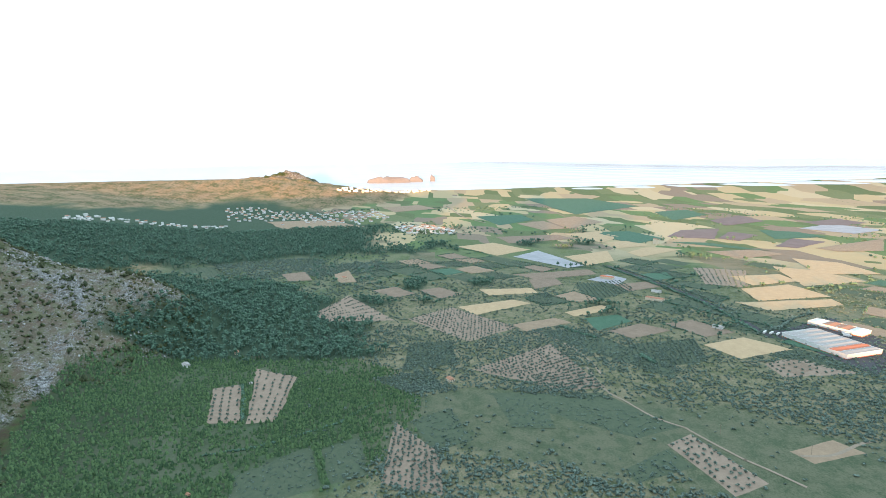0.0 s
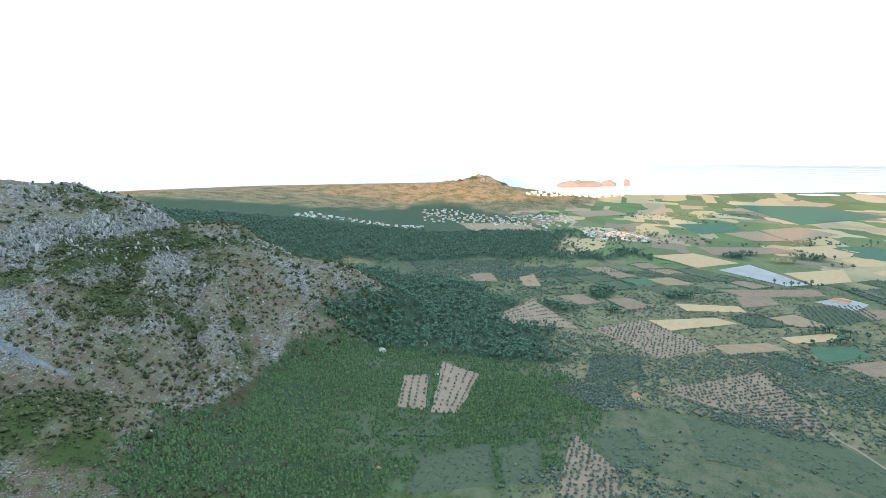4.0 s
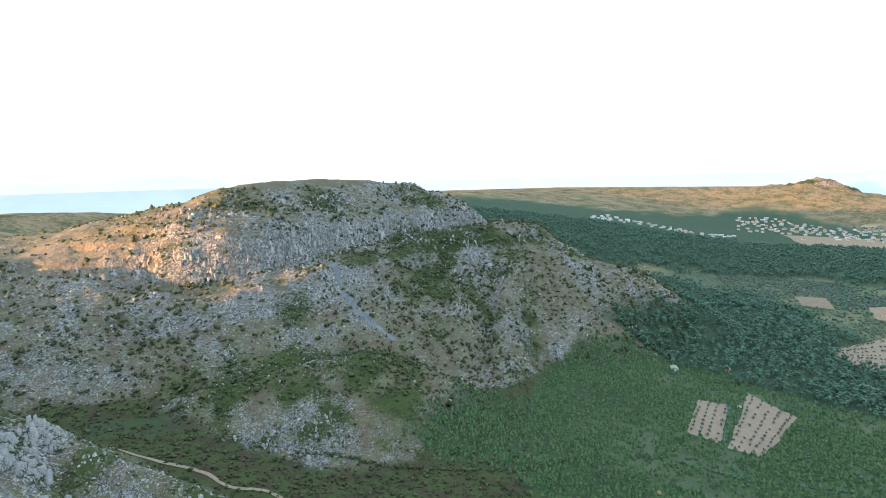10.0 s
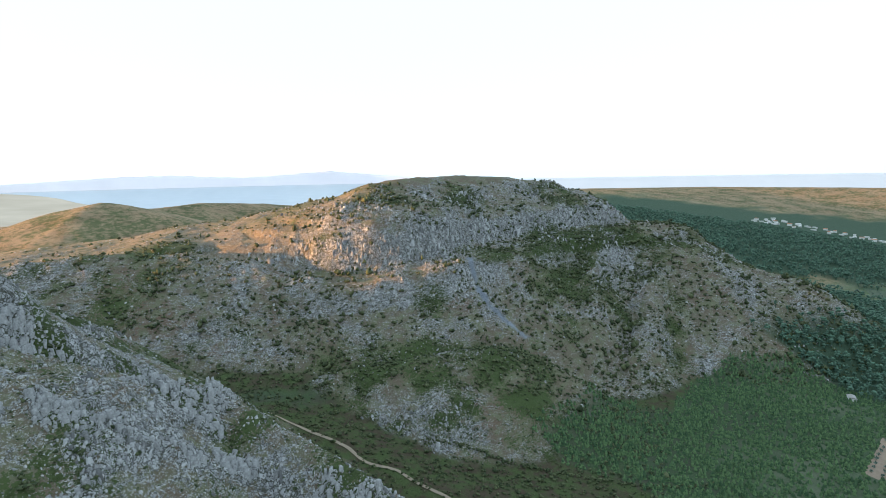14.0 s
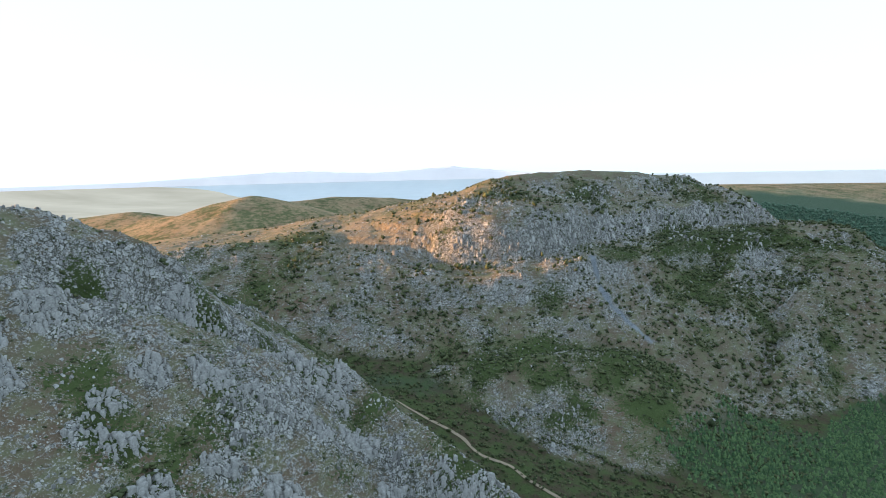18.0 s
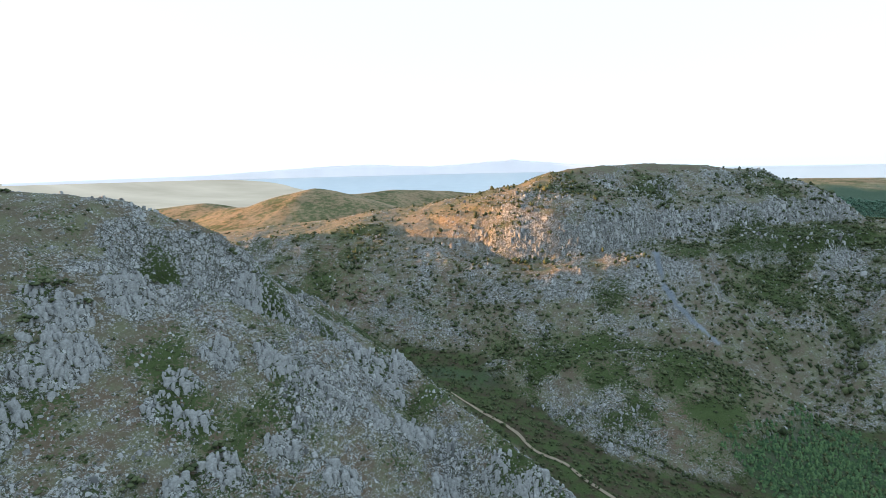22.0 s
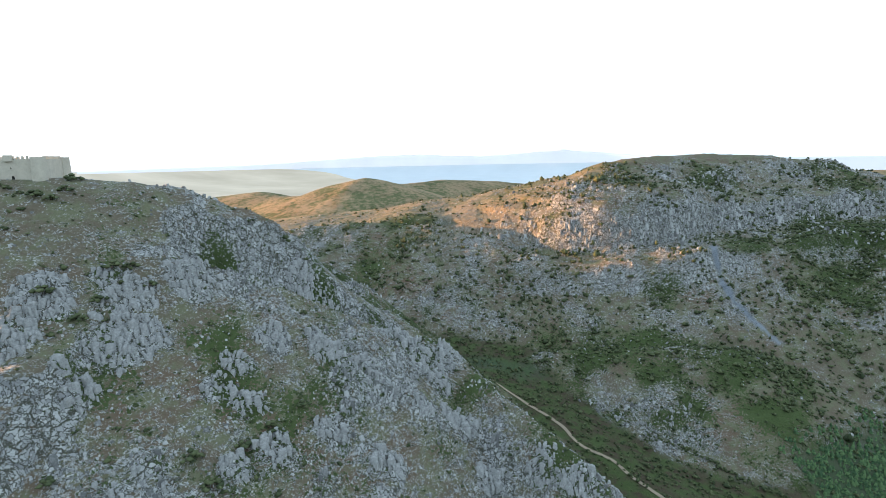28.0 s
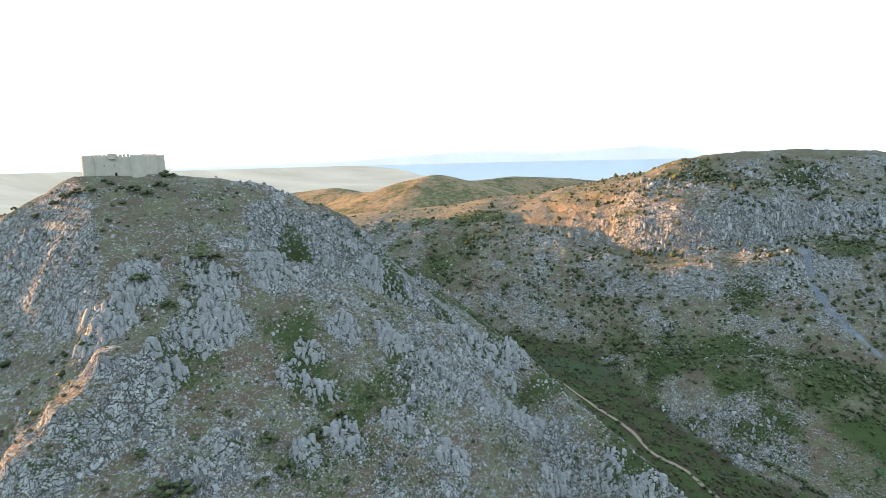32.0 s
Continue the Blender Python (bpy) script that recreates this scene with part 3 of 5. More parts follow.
def green_at(x, y, z):
    """How far low scrub covers the stony slopes."""
    b, r = polar(x, y)
    pla = step(560, 640, r)
    g = 0.34 + (0.15 + 0.11 * pla) * fractal(x, y, 95, 4, 61) + 0.12 * pla * fractal(x, y, 24, 3, 65)
    g = g + pla * (0.24 * step(174, 184, z) * step(216, 200, z) * step(32, 40, b) + 0.15 * np.exp(-((b - 48.5 - 2 * fractal(x, y, 60, 2, 64)) / 3.6) ** 2) * step(70, 88, z) * step(160, 138, z) + 0.01 * step(52, 60, b) + 0.12 * step(108, 88, z) * step(16, 24, b) * step(54, 46, b) - 0.02)
    g = g + (1 - pla) * (0.30 * np.exp(-(line_gap(x, y, [at(*n[:2]) for n in GULCH] + [at(14, 440)]) / 13) ** 2) + 0.14 * np.exp(-((z - 216 - 0.25 * (x + 60)) / 9) ** 2) * step(-9, -13, b) + 0.20 * fractal(x, y, 22, 3, 63) - 0.05)
    g = g + 0.16 * step(400, 430, r) * step(660, 610, r) * step(122, 104, z) * step(16, 22, b) * step(52, 44, b)
    g = g + 0.13 * step(4, 12, b) * step(420, 380, r)
    g = g + 0.26 * step(430, 455, r) * step(640, 560, r) * step(-6, -2, b) * step(30, 14, b)
    return g


def line_gap(x, y, pts):
    """Distance from the line through pts."""
    best = np.full(np.shape(x), 1e5)
    for (ax, ay), (bx, by) in zip(pts, pts[1:]):
        lx, ly = bx - ax, by - ay
        s = np.clip(((x - ax) * lx + (y - ay) * ly) / (lx * lx + ly * ly), 0, 1)
        best = np.minimum(best, np.hypot(x - ax - s * lx, y - ay - s * ly))
    return best


GULLY = [(459, 608), (446, 570), (441, 538), (451, 512), (459, 491)]


def scree_at(x, y):
    return step(1.5, -1.5, line_gap(x, y, GULLY) + 3 * fractal(x, y, 16, 3, 71) - 4.0)


def heath_at(x, y):
    """Back hills and the crest that runs to them: grass and heath without bare rock."""
    b, r = polar(x, y)
    rim = 40 * fractal(x, y, 60, 3, 73)
    back = step(-30, 30, r - np.interp(b, [-60, -20, 0, 8, 14, 20, 26, 30, 40], [900, 930, 905, 850, 775, 775, 850, 1200, 1400]) + rim)
    return back * (1 - 0.35 * step(1100, 1000, r)) * (1 - step(420, 250, np.hypot(x - 4870, y - 520)))


xs, ys = lines(-420, 900, 3.5, 1.055, 70000), lines(-60, 1230, 3.5, 1.055, 70000)
xs, ys = np.concatenate([xs[(xs < -300) | (xs > 180)], np.arange(-300, 180.5, 2.0)]), np.concatenate([ys[(ys < 150) | (ys > 440)], np.arange(150, 440.5, 2.0)])
ys = np.unique(ys)
xs = np.unique(np.concatenate([xs, np.arange(4400, 5200, 20.0), np.arange(1000, 1500, 18.0)]))
ground, GX, GY, GZ = sheet("ground", xs, ys, land, GROUND)
tagged(ground, "limestone hills with scrub above a farmed coastal plain", "ground", kind="structure")
GW = bare_height(GX, GY)[1]
FOREST = forest_at(GX, GY)
add_attribute(ground, "wild", GW * (1 - 0.9 * young_at(GX, GY)) * (1 - FOREST))
add_attribute(ground, "forest", np.clip(forest_at(GX, GY) + 0.55 * young_at(GX, GY), 0, 1))
GZ2 = GZ.reshape(len(ys), len(xs))
lie = np.stack([-np.gradient(GZ2, xs, axis=1).ravel(), -np.gradient(GZ2, ys, axis=0).ravel(), np.ones(len(GX))], 1)
lie /= np.linalg.norm(lie, axis=1, keepdims=True)
ground.data.attributes.new("lie", "FLOAT_VECTOR", "POINT").data.foreach_set("vector", lie.astype(np.float32).ravel())
GR = np.hypot(GX, GY)
rock = 0.26 + 0.34 * np.clip(crag_at(GX, GY), 0, 1.1) + 0.4 * step(0.70, 0.56, lie[:, 2]) + 0.06 * step(600, 520, GR)
rock = rock + 0.36 * outcrop_at(GX, GY) * (GR < 540) - 0.08 * step(254, 278, GZ) * step(560, 480, GR) - 0.22 * step(284, 298, GZ) * step(700, 800, GR) - 0.14 * step(120, 100, GZ) * step(400, 430, GR) * step(54, 46, np.degrees(np.arctan2(GX, GY)))
add_attribute(ground, "rock", rock)
add_attribute(ground, "green", green_at(GX, GY, GZ))
PB, PR = polar(GX, GY)
add_attribute(ground, "valley_dark", step(72, 62, PB + 8 * fractal(GX, GY, 60, 3, 75)) * step(1100, 950, PR))
add_attribute(ground, "heath", heath_at(GX, GY))
# far north: painted haze tint; eastern near plain: really dry ground
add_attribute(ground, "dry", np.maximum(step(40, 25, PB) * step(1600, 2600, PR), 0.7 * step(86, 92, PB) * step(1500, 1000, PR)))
add_attribute(ground, "scree", scree_at(GX, GY))
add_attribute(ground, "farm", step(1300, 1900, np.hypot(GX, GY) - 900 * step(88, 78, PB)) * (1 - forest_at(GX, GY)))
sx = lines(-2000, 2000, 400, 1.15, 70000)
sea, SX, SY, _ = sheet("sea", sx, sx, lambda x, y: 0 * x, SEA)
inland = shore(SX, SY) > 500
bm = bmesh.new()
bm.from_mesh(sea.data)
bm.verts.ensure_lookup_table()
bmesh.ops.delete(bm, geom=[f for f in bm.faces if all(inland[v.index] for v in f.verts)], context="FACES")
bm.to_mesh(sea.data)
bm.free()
tagged(sea, "calm blue sea out to the horizon, painted pale for haze", "sea", kind="structure")

# ---- helpers for things ----
def part(name, bm, mat, parent=None, label=""):
    me = bpy.data.meshes.new(name)
    bm.to_mesh(me)
    bm.free()
    me.materials.append(mat)
    ob = new(name, me)
    ob.parent = parent
    if label:
        tagged(ob, label)
    return ob


def thing(name, label, category, m=None, group="", kind=""):
    ob = tagged(new(name), label, category, group, kind)
    if m is not None:
        ob.matrix_basis = m
    return ob


def on_land(x, y, z=0.0):
    """The place on the ground at east x and north y."""
    X, Y = np.array([float(x)]), np.array([float(y)])
    return Vector([float(v[0]) for v in drawn_in(X, Y, land(X, Y) + z)])


def box(sx, sy, z0, z1, bm=None, x=0.0, y=0.0, turn=0.0, bevel=0.0):
    bm = bm or bmesh.new()
    r = bmesh.ops.create_cube(bm, size=1)
    bmesh.ops.transform(bm, verts=r["verts"], matrix=Matrix.Translation((x, y, (z0 + z1) / 2)) @ Matrix.Rotation(turn, 4, "Z") @ Matrix.Diagonal((sx, sy, z1 - z0, 1)))
    if bevel:
        bmesh.ops.bevel(bm, geom=list({e for v in r["verts"] for e in v.link_edges}), offset=bevel, segments=1, affect="EDGES")
    return bm


def tri_mesh(name, V, F, mat, smooth=False):
    me = bpy.data.meshes.new(name)
    me.vertices.add(len(V))
    me.vertices.foreach_set("co", np.asarray(V, np.float32).ravel())
    me.loops.add(F.size)
    me.loops.foreach_set("vertex_index", F.astype(np.int32).ravel())
    me.polygons.add(len(F))
    me.polygons.foreach_set("loop_start", np.arange(0, F.size, F.shape[1], dtype=np.int32))
    me.update(calc_edges=True)
    if smooth:
        me.polygons.foreach_set("use_smooth", np.ones(len(F), bool))
    me.materials.append(mat)
    return new(name, me)


RNG = np.random.default_rng(7)


def ico():
    bm = bmesh.new()
    bmesh.ops.create_icosphere(bm, subdivisions=1, radius=1)
    V, F = np.array([v.co for v in bm.verts]), np.array([[v.index for v in f.verts] for f in bm.faces])
    bm.free()
    return V, F


OCTA = (np.array([(1, 0, 0), (0, 1, 0), (-1, 0, 0), (0, -1, 0), (0, 0, 1), (0, 0, -1)], float),
        np.array([(0, 1, 4), (1, 2, 4), (2, 3, 4), (3, 0, 4), (1, 0, 5), (2, 1, 5), (3, 2, 5), (0, 3, 5)]))


def merge(pieces):
    V, F, n = [], [], 0
    for v, f in pieces:
        V.append(v)
        F.append(f + n)
        n += len(v)
    return np.concatenate(V), np.concatenate(F)


def block_of(wide, deep, tall, rough):
    """A broken stone: a box whose corners are knocked about, with a ridged top."""
    V = np.array([(i, j, k) for k in (-1, 1) for j in (-1, 1) for i in (-1, 1)], float) * (wide, deep, tall)
    V[4:, :2] *= RNG.uniform(0.45, 0.9, (4, 1))
    V = np.concatenate([V * RNG.uniform(1 - rough, 1 + rough, (8, 3)), [(RNG.uniform(-0.3, 0.3) * wide, RNG.uniform(-0.3, 0.3) * deep, tall * RNG.uniform(1.05, 1.35))]])
    F = np.array([(0, 1, 5), (0, 5, 4), (1, 3, 7), (1, 7, 5), (3, 2, 6), (3, 6, 7), (2, 0, 4), (2, 4, 6), (4, 5, 8), (5, 7, 8), (7, 6, 8), (6, 4, 8)])
    return V, F


def boulder():
    return block_of(1.0, RNG.uniform(0.6, 0.95), RNG.uniform(0.5, 0.85), 0.3)


def slab():
    return block_of(0.85, RNG.uniform(0.4, 0.6), RNG.uniform(0.9, 1.4), 0.25)


def clump(count, spread, size, low=0.0, lift=0.45):
    """Leaf clumps gathered in a dome of radius 1."""
    out = []
    for i in range(count):
        a, q = RNG.uniform(0, 2 * math.pi), math.sqrt(RNG.uniform(0, 1)) * spread
        c = np.array((q * math.cos(a), q * math.sin(a), low + lift * (1.15 - q * q) * RNG.uniform(0.5, 1.3)))
        V = OCTA[0] * RNG.uniform(0.65, 1.35, (6, 1)) * size * RNG.uniform(0.7, 1.3) * (1, 1, 0.8)
        t = RNG.uniform(0, 6.3)
        V = V @ np.array([(math.cos(t), math.sin(t), 0), (-math.sin(t), math.cos(t), 0), (0, 0, 1)])
        out.append((V + c, OCTA[1]))
    return merge(out)


def stem(radius, high, sides=4):
    a = np.arange(sides) * 2 * math.pi / sides
    low = np.stack([np.cos(a) * radius, np.sin(a) * radius, 0 * a - 0.05], 1)
    top = low * (0.55, 0.55, 0) + (0, 0, high)
    k = np.arange(sides)
    F = np.concatenate([np.stack([k, (k + 1) % sides, k + sides], 1), np.stack([(k + 1) % sides, (k + 1) % sides + sides, k + sides], 1)])
    return np.concatenate([low, top]), F


def young_pine():
    """A shaggy little cone in three tiers."""
    out = []
    for z, w, h in ((0.0, 0.46, 0.55), (0.28, 0.36, 0.5), (0.55, 0.22, 0.45)):
        a = np.arange(5) * 2 * math.pi / 5 + RNG.uniform(0, 2)
        rim = np.stack([np.cos(a), np.sin(a), 0 * a], 1) * (w * RNG.uniform(0.7, 1.3, (5, 1))) + (0, 0, z)
        rim[:, 2] += RNG.uniform(-0.06, 0.06, 5)
        V = np.concatenate([rim, [(RNG.uniform(-0.03, 0.03), RNG.uniform(-0.03, 0.03), z + h)]])
        k = np.arange(5)
        out.append((V, np.stack([k, (k + 1) % 5, 0 * k + 5], 1)))
    return merge(out)


def pine_crown():
    return merge([clump(7, 0.62, 0.40, 0.55, 0.42)])


def scatter(name, protos, mat, x, y, size, label, category, sink=0.0, tilt=0.0, tall=None, kind="stuff", group=""):
    """Many small pieces set on the ground, joined in one object."""
    z = land(x, y)
    n = len(x)
    pick = RNG.integers(0, len(protos), n)
    turn, lean, way = RNG.uniform(0, 2 * math.pi, n), RNG.normal(0, tilt, n), RNG.uniform(0, 2 * math.pi, n)
    tall = np.ones(n) if tall is None else tall
    VV, FF, base = [], [], 0
    px, py, pz = drawn_in(x, y, z - sink * size)
    for k, (V, F) in enumerate(protos):
        i = np.where(pick == k)[0]
        c, s = np.cos(turn[i])[:, None], np.sin(turn[i])[:, None]
        X, Y, Z = V[None, :, 0] * c - V[None, :, 1] * s, V[None, :, 0] * s + V[None, :, 1] * c, np.broadcast_to(V[None, :, 2], (len(i), len(V))) * tall[i][:, None]
        X, Y = X + Z * (lean[i] * np.cos(way[i]))[:, None], Y + Z * (lean[i] * np.sin(way[i]))[:, None]
        P = np.stack([X, Y, Z], -1) * size[i][:, None, None] + np.stack([px[i], py[i], pz[i]], -1)[:, None, :]
        VV.append(P.reshape(-1, 3))
        FF.append((F[None] + (base + np.arange(len(i)) * len(V))[:, None, None]).reshape(-1, 3))
        base += len(i) * len(V)
    return tagged(tri_mesh(name, np.concatenate(VV), np.concatenate(FF), mat), label, category, group, kind)


def strewn(n, bearings, reach, chance):
    """Up to n random places in a sector of the plan, kept by chance(x, y, z)."""
    b, r = RNG.uniform(*bearings, n), np.sqrt(RNG.uniform(reach[0] ** 2, reach[1] ** 2, n))
    x, y = r * np.sin(np.radians(b)), r * np.cos(np.radians(b))
    keep = RNG.uniform(0, 1, n) < chance(x, y)
    return x[keep], y[keep]


def inside(x, y, poly):
    odd = np.zeros(np.shape(x), bool)
    for (ax, ay), (bx, by) in zip(poly, poly[1:] + poly[:1]):
        if ay != by:
            odd ^= ((ay > y) != (by > y)) & (x < (bx - ax) * (y - ay) / (by - ay) + ax)
    return odd


# ---- the castle on its summit ----
def castle():
    """Square keepless castle: four curtain walls, a round tower at each corner, toothed parapets."""
    side, high, thick, radius = 31.0, 13.6, 2.2, 4.1
    near = Vector((*at(-26.6, 413), 0))
    w, r = Vector((*at(-28, 1), 0)), Vector((*at(62, 1), 0))
    u = (r * -0.897 + w * 0.442).normalized()
    v = Vector((u.y, -u.x, 0))
    v = v if v.dot(w) > 0 else -v
    mid = near + (u + v) * side / 2
    c = thing("castle", "roofless square castle of pale stone with round corner towers", "castle", Matrix.Translation((mid.x, mid.y, 300.4)))
    turn = math.atan2(u.y, u.x)
    half = side / 2
    for i in range(4):
        spin = Matrix.Rotation(turn + i * math.pi / 2, 4, "Z")
        bm = box(side - 2 * radius + 0.6, thick, -9, high - 1.0, y=-half, bevel=0.06)
        bmesh.ops.transform(bm, verts=bm.verts, matrix=spin)
        wall = part("curtain_wall", bm, CASTLE_STONE, c)
        n = 9
        for k in range(n):
            x = -half + radius + 1.2 + k * (side - 2 * radius - 2.4) / (n - 1)
            bm = box(1.15, 0.7, high - 1.0, high + 0.55 + 0.12 * ((k * 7 + i * 3) % 3), x=x, y=-half - 0.6, bevel=0.08)
            top = max(q.co.z for q in bm.verts)
            for q in bm.verts:
                if q.co.z > top - 0.05:
                    q.co.x, q.co.y = x + (q.co.x - x) * 0.55, -half - 0.6 + (q.co.y + half + 0.6) * 0.55
            bmesh.ops.transform(bm, verts=bm.verts, matrix=spin)
            part("merlon", bm, CASTLE_STONE, wall)
        bm = bmesh.new()
        bmesh.ops.create_cone(bm, cap_ends=True, segments=28, radius1=radius + 0.45, radius2=radius - 0.1, depth=high + 9)
        bmesh.ops.translate(bm, verts=bm.verts, vec=(-half, -half, high / 2 - 4.5))
        rim = [f for f in bm.faces if f.normal.z > 0.9]
        inner = bmesh.ops.inset_region(bm, faces=rim, thickness=1.3)
        bmesh.ops.translate(bm, verts=list({q for f in rim for q in f.verts}), vec=(0, 0, -1.4))
        bmesh.ops.transform(bm, verts=bm.verts, matrix=spin)
        tower = part("corner_tower", bm, CASTLE_STONE, c)
    spin = Matrix.Rotation(turn, 4, "Z")
    faces = [i for i in range(4) if (Matrix.Rotation(turn + i * math.pi / 2, 3, "Z") @ Vector((0, -1, 0))).dot(-v) > 0.9]
    spin = Matrix.Rotation(turn + faces[0] * math.pi / 2, 4, "Z")
    gate_x = 1.5 if (Matrix.Rotation(turn + faces[0] * math.pi / 2, 3, "Z") @ Vector((1, 0, 0))).dot(r) > 0 else -1.5
    bm = box(1.5, 0.5, -0.6, 1.8, x=gate_x, y=-half - thick / 2 + 0.2)
    bmesh.ops.create_cone(bm, cap_ends=True, segments=20, radius1=0.75, radius2=0.75, depth=0.5, matrix=Matrix.Translation((gate_x, -half - thick / 2 + 0.2, 1.8)) @ Matrix.Rotation(math.pi / 2, 4, "X"))
    bmesh.ops.transform(bm, verts=bm.verts, matrix=spin)
    part("gateway", bm, DARK, c, "dark arched gateway")
    bm = box(4.6, 1.5, high - 2.4, high + 1.3, x=gate_x * 0.2, y=-half - thick / 2 - 0.55, bevel=0.1)
    bmesh.ops.transform(bm, verts=bm.verts, matrix=spin)
    part("machicolation", bm, CASTLE_STONE, c, "boxed-out stone machicolation over the gate")
    for k in range(2):
        bm = box(0.5, 0.5, 6.6, 7.6, x=gate_x + (-7 + 6.5 * k), y=-half - thick / 2 + 0.2)
        bmesh.ops.transform(bm, verts=bm.verts, matrix=spin)
        part("window_slit", bm, DARK, c)
    return c


castle()


# ---- fields, groves and tracks ----
FIELDS, TILLED = [], []


def field(mat, corners, label, category="field", name="field", lift=0.7):
    """A four-cornered plot that follows the ground."""
    FIELDS.append(corners)
    if mat is not MEADOW:
        TILLED.append(corners)
    n = 9
    s = np.linspace(0, 1, n)
    A, B = np.meshgrid(s, s)
    P = [np.array(c, float) for c in corners[:4]]
    XY = (P[0] * (1 - A[..., None]) + P[1] * A[..., None]) * (1 - B[..., None]) + (P[3] * (1 - A[..., None]) + P[2] * A[..., None]) * B[..., None]
    x, y = XY[..., 0].ravel(), XY[..., 1].ravel()
    wob = 0.012 * np.hypot(P[2][0] - P[0][0], P[2][1] - P[0][1])
    x, y = x + wob * lattice(x / 23, y / 23, 3), y + wob * lattice(x / 19, y / 19, 4)
    edge = ((A == 0) | (A == 1) | (B == 0) | (B == 1)).ravel()
    z = land(x, y) + np.where(edge, lift - 0.25, lift) * (1 + np.hypot(x, y) / 2500)
    i = np.arange(n * n).reshape(n, n)
    F = np.stack([i[:-1, :-1], i[:-1, 1:], i[1:, 1:], i[1:, :-1]], -1).reshape(-1, 4)
    ob = tri_mesh(name, np.stack(drawn_in(x, y, z), 1), F, mat, True)
    me = ob.data
    bm = bmesh.new()
    bm.from_mesh(me)
    bmesh.ops.recalc_face_normals(bm, faces=bm.faces)
    if sum(f.normal.z for f in bm.faces) < 0:
        bmesh.ops.reverse_faces(bm, faces=bm.faces)
    bm.to_mesh(me)
    bm.free()
    return tagged(ob, label, category, "plots of the plain")


def ribbon(name, pts, width, mat, label, lift=0.45):
    """A track that follows the ground."""
    P = [Vector((*p, 0)) for p in pts]
    fine = []
    for i in range(len(P) - 1):
        a, b, c, d = P[max(i - 1, 0)], P[i], P[i + 1], P[min(i + 2, len(P) - 1)]
        for k in range(8):
            t = k / 8
            fine.append(0.5 * (2 * b + (c - a) * t + (2 * a - 5 * b + 4 * c - d) * t * t + (3 * b - a - 3 * c + d) * t ** 3))
    fine.append(P[-1])
    rows = []
    for i, p in enumerate(fine):
        d = (fine[min(i + 1, len(fine) - 1)] - fine[max(i - 1, 0)]).normalized()
        side = Vector((-d.y, d.x, 0)) * width * (0.5 + 0.08 * noise.noise(p * 0.05))
        rows += [p + side, p, p - side]
    x, y = np.array([p.x for p in rows]), np.array([p.y for p in rows])
    z = land(x, y) + lift
    k = np.arange(0, 3 * (len(fine) - 1), 3)
    F = np.concatenate([np.stack([k, k + 1, k + 4, k + 3], 1), np.stack([k + 1, k + 2, k + 5, k + 4], 1)])[:, ::-1]
    return tagged(tri_mesh(name, np.stack(drawn_in(x, y, z), 1), F, mat, True), label, "road", kind="structure")


STRAW_TEXT, TAN_TEXT, BROWN_TEXT, GREEN_TEXT, PLOUGH_TEXT = "mown straw-yellow grain field on the plain", "dry pale tilled field on the plain", "brown tilled field with rough soil", "bright green crop field on the plain", "dark purple-brown freshly ploughed field"
field(STRAW, [(1731, -350), (1785, -485), (1615, -563), (1531, -431)], STRAW_TEXT)
field(TAN, [(2411, -913), (2513, -1107), (2252, -1135), (2080, -889)], TAN_TEXT)
field(TAN, [(2298, -738), (2372, -890), (2083, -883), (2067, -769)], TAN_TEXT)
field(STRAW, [(1919, -807), (1973, -968), (1820, -1011), (1699, -847)], STRAW_TEXT)
field(STRAW, [(1472, -621), (1539, -790), (1377, -728), (1329, -627)], STRAW_TEXT)
field(STRAW, [(1494, -832), (1572, -945), (1507, -1030), (1416, -831)], STRAW_TEXT)
field(STRAW, [(1687, -853), (1722, -957), (1594, -970), (1575, -843)], STRAW_TEXT)
field(BROWN, [(1921, -534), (1917, -780), (1802, -796), (1758, -536)], BROWN_TEXT)
field(BROWN, [(1261, -398), (1279, -604), (1218, -601), (1195, -430)], BROWN_TEXT)
field(STRAW, [(1121, -274), (1111, -392), (1064, -391), (1065, -282)], STRAW_TEXT)
field(STRAW, [(990, -199), (1021, -319), (986, -349), (928, -221)], STRAW_TEXT)
field(STRAW, [(911, -387), (945, -476), (914, -491), (882, -394)], STRAW_TEXT)
field(TAN, [(857, -268), (881, -356), (848, -373), (816, -278)], TAN_TEXT)
field(BROWN, [(792, -415), (820, -488), (775, -515), (749, -435)], BROWN_TEXT)
field(BROWN, [(1196, -414), (1197, -481), (1134, -476), (1101, -397)], BROWN_TEXT)
field(BROWN, [(1104, -586), (1118, -676), (1065, -677), (1038, -590)], BROWN_TEXT)
field(CROP, [(3754, -1242), (3579, -1672), (2908, -1671), (2586, -1139)], GREEN_TEXT)
field(CROP, [(2652, -633), (2678, -878), (2426, -861), (2264, -644)], GREEN_TEXT)
field(CROP, [(1957, -919), (1940, -1084), (1732, -1103), (1631, -931)], GREEN_TEXT)
field(CROP, [(868, -406), (878, -475), (834, -480), (797, -397)], GREEN_TEXT)
field(CROP, [(1198, -705), (1203, -781), (1138, -756), (1124, -688)], GREEN_TEXT)
field(STRAW, [(1009, -835), (1025, -968), (913, -967), (911, -796)], STRAW_TEXT)
field(STRAW, [(909, -743), (897, -950), (851, -932), (845, -768)], STRAW_TEXT)
field(STRAW, [(1297, -1228), (1217, -1297), (1066, -1270), (1103, -1123)], STRAW_TEXT)
field(STRAW, [(1212, -1090), (1142, -1152), (1009, -1161), (1001, -988)], STRAW_TEXT)
